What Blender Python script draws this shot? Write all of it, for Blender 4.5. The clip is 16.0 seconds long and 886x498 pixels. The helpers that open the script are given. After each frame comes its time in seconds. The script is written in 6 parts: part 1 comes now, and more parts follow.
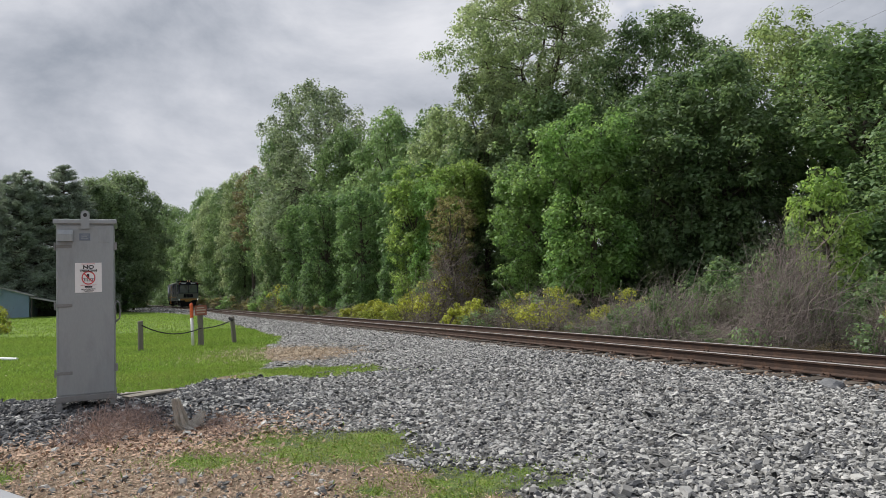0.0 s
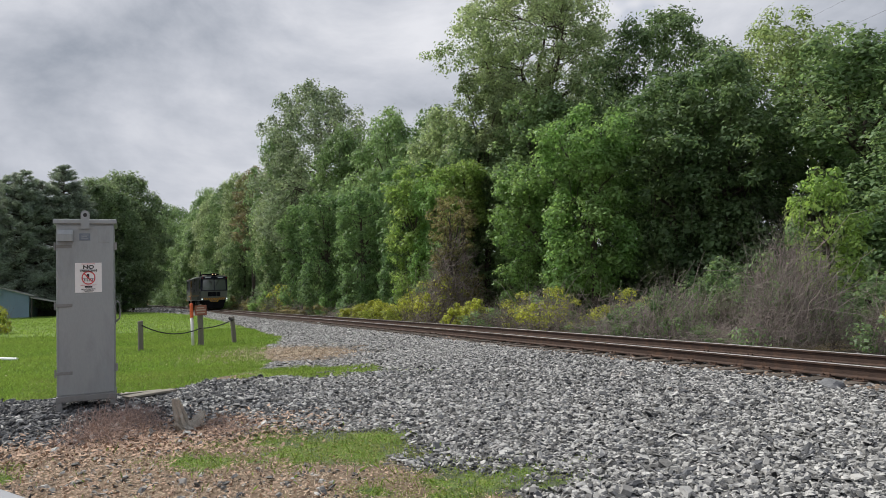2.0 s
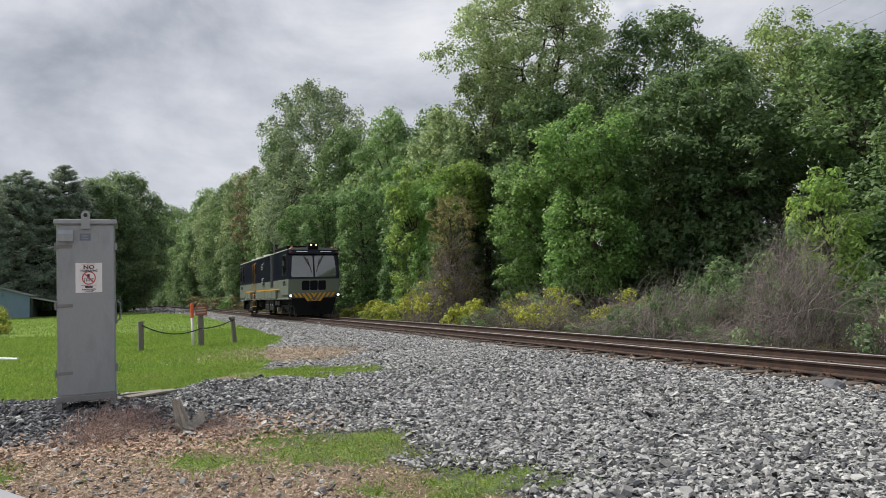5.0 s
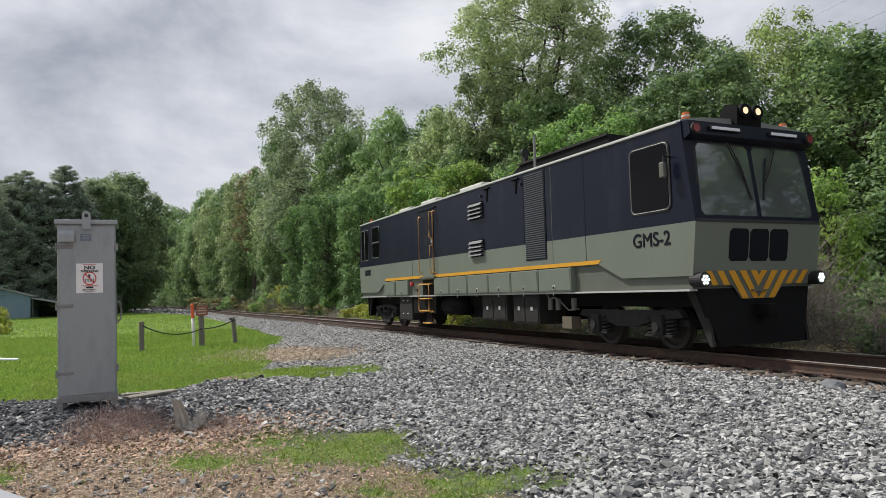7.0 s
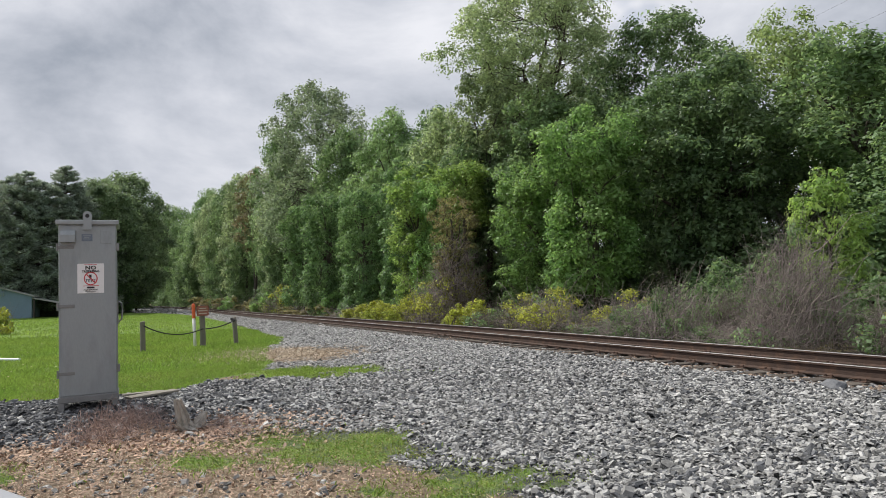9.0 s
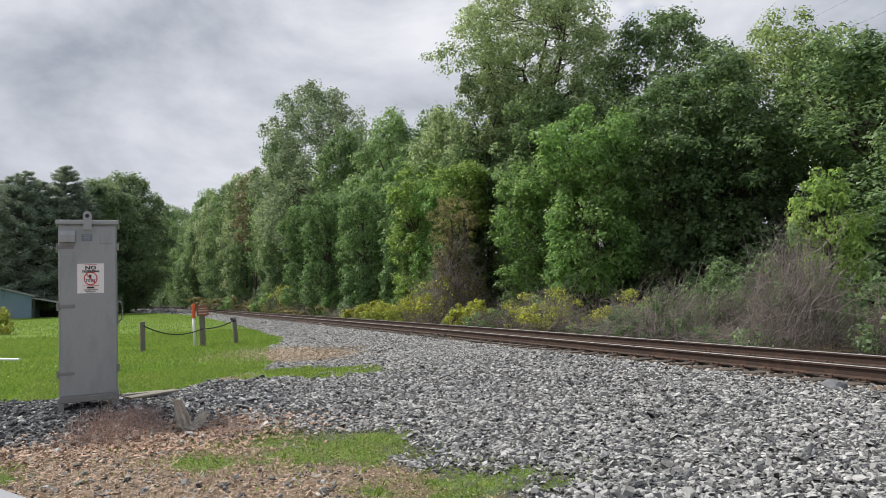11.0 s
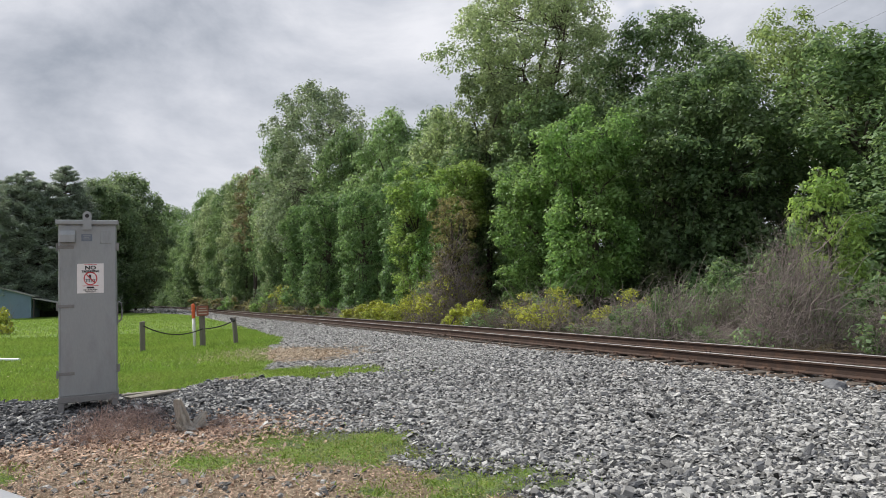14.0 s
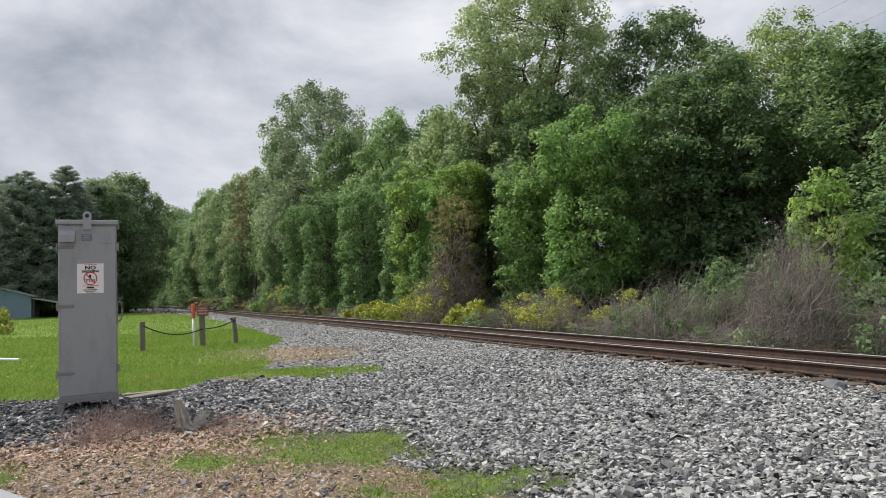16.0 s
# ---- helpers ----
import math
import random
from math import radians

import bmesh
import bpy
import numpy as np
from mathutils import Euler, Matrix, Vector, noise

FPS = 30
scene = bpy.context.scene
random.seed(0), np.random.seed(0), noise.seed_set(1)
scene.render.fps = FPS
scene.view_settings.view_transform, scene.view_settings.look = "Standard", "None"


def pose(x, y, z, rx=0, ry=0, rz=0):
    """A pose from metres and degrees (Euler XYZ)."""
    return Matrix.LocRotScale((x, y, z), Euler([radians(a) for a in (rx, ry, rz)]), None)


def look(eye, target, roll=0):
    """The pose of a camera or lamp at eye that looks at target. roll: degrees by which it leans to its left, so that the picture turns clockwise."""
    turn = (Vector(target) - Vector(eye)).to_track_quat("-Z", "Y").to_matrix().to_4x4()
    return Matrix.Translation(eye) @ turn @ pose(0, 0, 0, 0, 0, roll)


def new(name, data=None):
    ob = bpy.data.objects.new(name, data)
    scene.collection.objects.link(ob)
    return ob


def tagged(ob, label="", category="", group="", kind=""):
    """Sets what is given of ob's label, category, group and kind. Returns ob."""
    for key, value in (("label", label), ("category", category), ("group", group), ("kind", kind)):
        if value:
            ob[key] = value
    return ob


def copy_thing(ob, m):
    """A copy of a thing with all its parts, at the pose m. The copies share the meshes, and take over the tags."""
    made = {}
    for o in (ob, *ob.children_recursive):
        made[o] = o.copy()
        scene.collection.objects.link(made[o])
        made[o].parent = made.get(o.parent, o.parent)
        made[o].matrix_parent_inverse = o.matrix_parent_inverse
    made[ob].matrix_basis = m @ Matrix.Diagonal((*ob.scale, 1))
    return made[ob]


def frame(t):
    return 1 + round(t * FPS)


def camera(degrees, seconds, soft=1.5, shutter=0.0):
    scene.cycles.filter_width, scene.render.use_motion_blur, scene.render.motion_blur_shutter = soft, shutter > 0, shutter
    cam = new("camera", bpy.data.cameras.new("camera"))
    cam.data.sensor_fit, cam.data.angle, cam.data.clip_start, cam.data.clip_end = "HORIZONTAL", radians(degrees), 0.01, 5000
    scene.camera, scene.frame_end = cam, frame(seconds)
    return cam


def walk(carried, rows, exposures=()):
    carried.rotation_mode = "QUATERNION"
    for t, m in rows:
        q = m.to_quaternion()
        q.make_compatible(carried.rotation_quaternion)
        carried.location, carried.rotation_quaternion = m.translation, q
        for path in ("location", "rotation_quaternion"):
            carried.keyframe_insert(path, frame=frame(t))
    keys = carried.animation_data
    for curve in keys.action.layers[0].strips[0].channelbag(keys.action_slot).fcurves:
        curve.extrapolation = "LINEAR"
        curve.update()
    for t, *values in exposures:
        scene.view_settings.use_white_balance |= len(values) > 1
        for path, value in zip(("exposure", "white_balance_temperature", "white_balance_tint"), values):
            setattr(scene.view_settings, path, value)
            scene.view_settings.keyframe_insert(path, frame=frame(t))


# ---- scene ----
cam = camera(66.3, 16.0, soft=0.6)
EYE = (0.0, 0.0, 1.5)


def aim(yaw, pitch, roll):
    y, p = radians(yaw), radians(pitch)
    return look(EYE, (EYE[0] + 10 * math.sin(y) * math.cos(p), EYE[1] + 10 * math.cos(y) * math.cos(p), EYE[2] + 10 * math.sin(p)), roll)


walk(cam, [
    (0.0, aim(24.82, 3.65, -1.5)),
    (4.2, aim(24.81, 3.65, -1.5)),
    (6.4, aim(24.75, 3.69, -1.5)),
    (7.6, aim(24.74, 3.70, -1.5)),
    (8.1, aim(24.68, 3.71, -1.5)),
    (9.2, aim(24.67, 3.71, -1.5)),
    (12.0, aim(24.68, 3.71, -1.5)),
    (16.0, aim(24.69, 3.71, -1.5)),
], exposures=[(0.0, -0.06), (4.2, -0.02), (7.0, 0.05), (16.0, 0.07)])

# ---- world, sun ----
SUN_EL, SUN_AZ = 50.0, -35.0   # azimuth from +Y towards +X, degrees
world = bpy.data.worlds.new("world")
scene.world = world
world.use_nodes = True
wn, wl = world.node_tree.nodes, world.node_tree.links
wn.clear()


w_out = wn.new("ShaderNodeOutputWorld")
w_bg = wn.new("ShaderNodeBackground")
w_sky = wn.new("ShaderNodeTexSky")
w_sky.sky_type = "NISHITA"
w_sky.sun_disc = False
w_sky.sun_elevation = radians(SUN_EL)
w_sky.sun_rotation = radians(SUN_AZ)
w_co = wn.new("ShaderNodeTexCoord")
w_map = wn.new("ShaderNodeMapping")
w_map.inputs["Scale"].default_value = (1.0, 1.0, 1.8)
w_map.inputs["Rotation"].default_value = (0.0, 0.0, 0.5)
w_n1 = wn.new("ShaderNodeTexNoise")
w_n1.inputs["Scale"].default_value = 2.5
w_n1.inputs["Detail"].default_value = 7.0
w_n1.inputs["Roughness"].default_value = 0.57
w_n1.inputs["Distortion"].default_value = 0.25
w_r1 = wn.new("ShaderNodeValToRGB")      # cloud brightness
e = w_r1.color_ramp.elements
e[0].position, e[0].color = 0.33, (3.2, 3.55, 4.2, 1)
e[1].position, e[1].color = 0.66, (7.9, 8.0, 8.5, 1)
m_ = w_r1.color_ramp.elements.new(0.5)
m_.color = (5.6, 5.85, 6.5, 1)
w_n2 = wn.new("ShaderNodeTexNoise")      # gaps of blue
w_n2.inputs["Scale"].default_value = 3.1
w_n2.inputs["Detail"].default_value = 4.0
w_r2 = wn.new("ShaderNodeValToRGB")
e = w_r2.color_ramp.elements
e[0].position, e[0].color = 0.27, (0, 0, 0, 1)
e[1].position, e[1].color = 0.36, (1, 1, 1, 1)
w_mix = wn.new("ShaderNodeMixRGB")
wl.new(w_co.outputs["Generated"], w_map.inputs["Vector"])
wl.new(w_map.outputs["Vector"], w_n1.inputs["Vector"])
wl.new(w_map.outputs["Vector"], w_n2.inputs["Vector"])
wl.new(w_n1.outputs["Fac"], w_r1.inputs["Fac"])
wl.new(w_n2.outputs["Fac"], w_r2.inputs["Fac"])
wl.new(w_r2.outputs["Color"], w_mix.inputs["Fac"])
wl.new(w_sky.outputs["Color"], w_mix.inputs["Color1"])
wl.new(w_r1.outputs["Color"], w_mix.inputs["Color2"])
wl.new(w_mix.outputs["Color"], w_bg.inputs["Color"])
w_bg.inputs["Strength"].default_value = 0.104
wl.new(w_bg.outputs["Background"], w_out.inputs["Surface"])

sun = new("sun", bpy.data.lights.new("sun", "SUN"))
sun.data.energy = 4.2
sun.data.angle = radians(3.0)
sun.data.color = (1.0, 0.96, 0.88)
sa, se = radians(SUN_AZ), radians(SUN_EL)
sun.matrix_basis = look((60 * math.sin(sa) * math.cos(se), 60 * math.cos(sa) * math.cos(se), 60 * math.sin(se)), (0, 0, 0))


# ---- materials ----
def material(name, color, rough=0.7, metal=0.0, var=0.15, scale=8.0, bump=0.0, bscale=60.0, fine=0.08, rand=0.0, island=0.0,
             stain=None, stain_at=(0.55, 0.7), stain_scale=2.0, spec=0.5, stretch=(1, 1, 1)):
    """Principled surface: two scales of noise on the colour, optional stains, bump and spread from piece to piece."""
    m = bpy.data.materials.new(name)
    m.use_nodes = True
    n, l = m.node_tree.nodes, m.node_tree.links
    b = n["Principled BSDF"]
    b.inputs["Roughness"].default_value = rough
    b.inputs["Metallic"].default_value = metal
    b.inputs["Specular IOR Level"].default_value = spec
    co = n.new("ShaderNodeTexCoord")
    mp = n.new("ShaderNodeMapping")
    mp.inputs["Scale"].default_value = stretch
    l.new(co.outputs["Object"], mp.inputs["Vector"])
    n1 = n.new("ShaderNodeTexNoise")
    n1.inputs["Scale"].default_value = scale
    n1.inputs["Detail"].default_value = 4
    n2 = n.new("ShaderNodeTexNoise")
    n2.inputs["Scale"].default_value = bscale
    n2.inputs["Detail"].default_value = 3
    for t in (n1, n2):
        l.new(mp.outputs["Vector"], t.inputs["Vector"])

    def math_(op, a, bb):
        k = n.new("ShaderNodeMath")
        k.operation = op
        for i, v in enumerate((a, bb)):
            if isinstance(v, (int, float)):
                k.inputs[i].default_value = v
            else:
                l.new(v, k.inputs[i])
        return k.outputs[0]
    val = math_("ADD", math_("MULTIPLY", math_("SUBTRACT", n1.outputs["Fac"], 0.5), var * 4), math_("MULTIPLY", math_("SUBTRACT", n2.outputs["Fac"], 0.5), fine * 4))
    if rand:
        oi = n.new("ShaderNodeObjectInfo")
        val = math_("ADD", val, math_("MULTIPLY", math_("SUBTRACT", oi.outputs["Random"], 0.5), rand * 2))
    if island:
        ge = n.new("ShaderNodeNewGeometry")
        val = math_("ADD", val, math_("MULTIPLY", math_("SUBTRACT", ge.outputs["Random Per Island"], 0.5), island * 2))
    val = math_("ADD", val, 1.0)
    hs = n.new("ShaderNodeHueSaturation")
    hs.inputs["Color"].default_value = (*color, 1)
    l.new(val, hs.inputs["Value"])
    out = hs.outputs["Color"]
    if stain:
        n3 = n.new("ShaderNodeTexNoise")
        n3.inputs["Scale"].default_value = stain_scale
        n3.inputs["Detail"].default_value = 6
        n3.inputs["Roughness"].default_value = 0.65
        l.new(mp.outputs["Vector"], n3.inputs["Vector"])
        rp = n.new("ShaderNodeValToRGB")
        rp.color_ramp.elements[0].position, rp.color_ramp.elements[1].position = stain_at
        l.new(n3.outputs["Fac"], rp.inputs["Fac"])
        mx = n.new("ShaderNodeMixRGB")
        l.new(rp.outputs["Color"], mx.inputs["Fac"])
        l.new(out, mx.inputs["Color1"])
        mx.inputs["Color2"].default_value = (*stain, 1)
        out = mx.outputs["Color"]
    l.new(out, b.inputs["Base Color"])
    if bump:
        bp = n.new("ShaderNodeBump")
        bp.inputs["Strength"].default_value = bump
        bp.inputs["Distance"].default_value = 0.02
        l.new(n2.outputs["Fac"], bp.inputs["Height"])
        l.new(bp.outputs["Normal"], b.inputs["Normal"])
    return m


def leaf_material(name, color, second, var=0.44, trans=0.5):
    """Leaves: hue spread from leaf to leaf and from clump to clump, light passing through."""
    m = bpy.data.materials.new(name)
    m.use_nodes = True
    n, l = m.node_tree.nodes, m.node_tree.links
    b = n["Principled BSDF"]
    b.inputs["Roughness"].default_value = 0.5
    b.inputs["Specular IOR Level"].default_value = 0.32
    co = n.new("ShaderNodeTexCoord")
    n1 = n.new("ShaderNodeTexNoise")
    n1.inputs["Scale"].default_value = 0.35
    n1.inputs["Detail"].default_value = 3
    l.new(co.outputs["Object"], n1.inputs["Vector"])
    ge = n.new("ShaderNodeNewGeometry")
    oi = n.new("ShaderNodeObjectInfo")
    rp = n.new("ShaderNodeValToRGB")
    rp.color_ramp.elements[0].position, rp.color_ramp.elements[1].position = 0.35, 0.65
    l.new(n1.outputs["Fac"], rp.inputs["Fac"])
    mx = n.new("ShaderNodeMixRGB")
    mx.inputs["Color1"].default_value = (*color, 1)
    mx.inputs["Color2"].default_value = (*second, 1)
    l.new(rp.outputs["Color"], mx.inputs["Fac"])
    ma = n.new("ShaderNodeMath")
    ma.operation = "MULTIPLY_ADD"
    l.new(ge.outputs["Random Per Island"], ma.inputs[0])
    ma.inputs[1].default_value = var * 2
    ma.inputs[2].default_value = 1 - var - 0.12
    mb = n.new("ShaderNodeMath")
    mb.operation = "MULTIPLY_ADD"
    l.new(oi.outputs["Random"], mb.inputs[0])
    mb.inputs[1].default_value = 0.24
    l.new(ma.outputs[0], mb.inputs[2])
    hs = n.new("ShaderNodeHueSaturation")
    l.new(mx.outputs["Color"], hs.inputs["Color"])
    l.new(mb.outputs[0], hs.inputs["Value"])
    l.new(hs.outputs["Color"], b.inputs["Base Color"])
    tr = n.new("ShaderNodeBsdfTranslucent")
    warm = n.new("ShaderNodeMixRGB")
    warm.blend_type = "MULTIPLY"
    warm.inputs["Fac"].default_value = 1
    warm.inputs["Color2"].default_value = (1.5, 1.4, 1.1, 1)
    l.new(hs.outputs["Color"], warm.inputs["Color1"])
    l.new(warm.outputs["Color"], tr.inputs["Color"])
    ms = n.new("ShaderNodeMixShader")
    ms.inputs["Fac"].default_value = trans
    l.new(b.outputs["BSDF"], ms.inputs[1])
    l.new(tr.outputs["BSDF"], ms.inputs[2])
    l.new(ms.outputs["Shader"], n["Material Output"].inputs["Surface"])
    return m


def glow(name, color, strength):
    m = bpy.data.materials.new(name)
    m.use_nodes = True
    b = m.node_tree.nodes["Principled BSDF"]
    b.inputs["Base Color"].default_value = (*color, 1)
    b.inputs["Emission Color"].default_value = (*color, 1)
    b.inputs["Emission Strength"].default_value = strength
    return m


M_STONE = material("ballast_stone", (0.318, 0.315, 0.307), 0.85, var=0.10, scale=30, bscale=160, fine=0.10, island=0.72, bump=0.3, stain=(0.30, 0.22, 0.16), stain_at=(0.66, 0.74), stain_scale=0.8)
M_STONE_DARK = material("dark_stone", (0.095, 0.098, 0.105), 0.85, var=0.12, scale=30, bscale=160, fine=0.10, island=0.6, bump=0.3)
M_STEEL = material("cabinet_steel", (0.30, 0.32, 0.33), 0.45, 0.35, var=0.06, scale=3, fine=0.04, bscale=50, stain=(0.22, 0.235, 0.245), stain_at=(0.5, 0.75), stain_scale=3.0, stretch=(1, 1, 0.35))
M_STONE_RUST = material("rusty_stone", (0.26, 0.19, 0.14), 0.9, var=0.12, scale=30, bscale=160, fine=0.10, island=0.6, bump=0.3)
M_STEEL_DARK = material("weathered_steel", (0.22, 0.22, 0.22), 0.5, 0.4, var=0.1, fine=0.06)
M_RUST = material("rail_rust", (0.060, 0.036, 0.027), 0.8, 0.1, var=0.15, scale=4, bscale=90, fine=0.12, bump=0.3, stain=(0.11, 0.06, 0.038), stain_at=(0.5, 0.7), stain_scale=5)
M_RAILTOP = material("rail_head_steel", (0.48, 0.46, 0.45), 0.28, 0.9, var=0.08, scale=6, fine=0.04)
M_TIE = material("tie_wood", (0.10, 0.082, 0.068), 0.9, var=0.2, scale=6, bscale=70, fine=0.15, rand=0.25, bump=0.5, stretch=(0.3, 2, 2))
M_POST = material("post_wood", (0.17, 0.155, 0.135), 0.9, var=0.15, scale=8, bscale=60, fine=0.15, bump=0.5, stretch=(3, 3, 0.3))
M_BOARD = material("board_wood", (0.24, 0.22, 0.185), 0.9, var=0.15, scale=6, bscale=60, fine=0.15, bump=0.4, stretch=(0.4, 4, 4))
M_DRIFT = material("bleached_wood", (0.40, 0.37, 0.325), 0.9, var=0.18, scale=9, bscale=70, fine=0.18, bump=0.6, stretch=(4, 4, 0.5))
M_BARK = material("bark", (0.075, 0.062, 0.05), 0.95, var=0.2, scale=3, bscale=22, fine=0.25, bump=0.8, stretch=(2, 2, 0.4))
M_TWIG = material("dry_twig", (0.235, 0.197, 0.180), 0.9, var=0.2, scale=5, fine=0.1, island=0.6)
M_REDTWIG = material("reddish_dry_stem", (0.300, 0.215, 0.185), 0.9, var=0.2, scale=5, fine=0.1, island=0.45)
M_WHITE = material("white_paint", (0.75, 0.75, 0.73), 0.5, var=0.05, fine=0.03)
M_ORANGE = material("orange_paint", (0.75, 0.14, 0.05), 0.5, var=0.06, fine=0.03)
M_SIGNRED = material("faded_red_sign", (0.28, 0.105, 0.075), 0.7, var=0.15, scale=20)
M_SIGNWHITE = material("sign_white", (0.78, 0.76, 0.76), 0.4, var=0.03, fine=0.02)
M_BLACK = material("black_print", (0.02, 0.02, 0.022), 0.6, var=0.05)
M_REDPRINT = material("red_print", (0.55, 0.05, 0.06), 0.5, var=0.05)
M_ROPE = material("dark_cable", (0.03, 0.03, 0.03), 0.8, var=0.1)
M_SHED = material("blue_siding", (0.19, 0.275, 0.35), 0.7, var=0.06, scale=2, fine=0.04)
M_SHEDROOF = material("shed_roof", (0.30, 0.31, 0.30), 0.7, var=0.1, scale=2)
M_DARKWOOD = material("dark_timber", (0.05, 0.045, 0.04), 0.9, var=0.15)
M_LEAFLITTER = material("dry_leaf", (0.43, 0.30, 0.22), 0.85, var=0.12, scale=6, island=0.5)
M_STRAW = material("dry_straw", (0.46, 0.375, 0.28), 0.9, var=0.12, scale=6, island=0.4)
M_CARPAINT = material("pale_grey_car_paint", (0.42, 0.43, 0.45), 0.35, var=0.03, fine=0.01)
M_PVC = material("pale_pipe", (0.62, 0.66, 0.68), 0.4, var=0.05)
L_MID = leaf_material("leaf_mid_green", (0.145, 0.240, 0.112), (0.215, 0.315, 0.153))
L_DARK = leaf_material("leaf_dark_green", (0.118, 0.198, 0.096), (0.172, 0.258, 0.126))
L_VINE = leaf_material("leaf_vine_green", (0.125, 0.225, 0.100), (0.175, 0.280, 0.124))
L_LIGHT = leaf_material("leaf_light_green", (0.225, 0.305, 0.168), (0.285, 0.360, 0.213))
L_FRESH = leaf_material("leaf_fresh_green", (0.214, 0.304, 0.126), (0.271, 0.356, 0.164))
L_GREY = leaf_material("leaf_grey_green", (0.190, 0.260, 0.177), (0.250, 0.320, 0.218))
L_MAPLE = leaf_material("leaf_maple_green", (0.150, 0.225, 0.130), (0.205, 0.285, 0.165))
L_BRIGHT = leaf_material("leaf_bright_green", (0.166, 0.304, 0.104), (0.223, 0.351, 0.126))
L_YOUNG = leaf_material("leaf_young_green", (0.204, 0.328, 0.093), (0.275, 0.375, 0.126))
L_YELLOW = leaf_material("leaf_yellow_green", (0.360, 0.390, 0.070), (0.290, 0.355, 0.080))
L_OLIVE = leaf_material("leaf_olive", (0.195, 0.200, 0.090), (0.235, 0.210, 0.115))
L_RED = leaf_material("leaf_reddish", (0.205, 0.160, 0.110), (0.165, 0.195, 0.100))
L_PINE = leaf_material("pine_needle", (0.203, 0.263, 0.223), (0.257, 0.317, 0.250), trans=0.3)
L_GRASS = leaf_material("grass_blade", (0.165, 0.275, 0.055), (0.215, 0.310, 0.072), trans=0.4)
L_CLOVER = leaf_material("clover_leaf", (0.205, 0.250, 0.065), (0.280, 0.280, 0.100), trans=0.3)


# ---- mesh helpers ----
def part(name, bm, mat, parent=None, label="", smooth=False):
    me = bpy.data.meshes.new(name)
    bm.to_mesh(me)
    bm.free()
    if mat is not None:
        me.materials.append(mat)
    if smooth:
        for p in me.polygons:
            p.use_smooth = True
    ob = new(name, me)
    if parent is not None:
        ob.parent = parent
    if label:
        ob["label"] = label
    return ob


def thing(name, label, category, m=None, group="", kind=""):
    ob = new(name)
    if m is not None:
        ob.matrix_basis = m
    return tagged(ob, label, category, group, kind)


def np_mesh(name, verts, faces, mat):
    """A mesh from arrays: verts (n, 3), faces (m, k)."""
    me = bpy.data.meshes.new(name)
    k = faces.shape[1]
    me.vertices.add(len(verts))
    me.vertices.foreach_set("co", np.ascontiguousarray(verts, dtype=np.float32).ravel())
    me.loops.add(faces.size)
    me.loops.foreach_set("vertex_index", np.ascontiguousarray(faces, dtype=np.int32).ravel())
    me.polygons.add(len(faces))
    me.polygons.foreach_set("loop_start", np.arange(0, faces.size, k, dtype=np.int32))
    me.polygons.foreach_set("use_smooth", np.zeros(len(faces), dtype=bool))
    me.update(calc_edges=True)
    me.materials.append(mat)
    return me


def box(bm, x0, x1, y0, y1, z0, z1, bev=0.0):
    r = bmesh.ops.create_cube(bm, size=1.0, matrix=Matrix.Translation(((x0 + x1) / 2, (y0 + y1) / 2, (z0 + z1) / 2)) @ Matrix.Diagonal((abs(x1 - x0), abs(y1 - y0), abs(z1 - z0), 1)))
    if bev:
        es = {ed for v in r["verts"] for ed in v.link_edges}
        bmesh.ops.bevel(bm, geom=list(es), offset=bev, segments=2, profile=0.5, affect="EDGES")
    return bm


def cyl(bm, a, b, r0, r1=None, seg=12, caps=True):
    a, b = Vector(a), Vector(b)
    d = b - a
    m = Matrix.Translation((a + b) / 2) @ d.to_track_quat("Z", "Y").to_matrix().to_4x4()
    bmesh.ops.create_cone(bm, cap_ends=caps, segments=seg, radius1=r0, radius2=r0 if r1 is None else r1, depth=d.length, matrix=m)
    return bm


def poly(bm, pts, axis, lo, hi):
    """A prism: the outline pts in the two other axes, from lo to hi along the axis."""
    def at(p, v):
        q = list(p)
        q.insert(axis, v)
        return q
    a = [bm.verts.new(at(p, lo)) for p in pts]
    b = [bm.verts.new(at(p, hi)) for p in pts]
    n = len(pts)
    bm.faces.new(a)
    bm.faces.new(b[::-1])
    for i in range(n):
        bm.faces.new((a[i], b[i], b[(i + 1) % n], a[(i + 1) % n]))
    bmesh.ops.recalc_face_normals(bm, faces=bm.faces[:])
    return bm


def tube(bm, pts, r, seg=8):
    """A round bar along pts."""
    pts = [Vector(p) for p in pts]
    rings = []
    for i, p in enumerate(pts):
        d = (pts[min(i + 1, len(pts) - 1)] - pts[max(i - 1, 0)]).normalized()
        q = d.to_track_quat("Z", "Y")
        rings.append([bm.verts.new(p + q @ Vector((r * math.cos(2 * math.pi * k / seg), r * math.sin(2 * math.pi * k / seg), 0))) for k in range(seg)])
    for a, b in zip(rings, rings[1:]):
        for k in range(seg):
            bm.faces.new((a[k], a[(k + 1) % seg], b[(k + 1) % seg], b[k]))
    bm.faces.new(rings[0][::-1])
    bm.faces.new(rings[-1])
    return bm


def B():
    return bmesh.new()


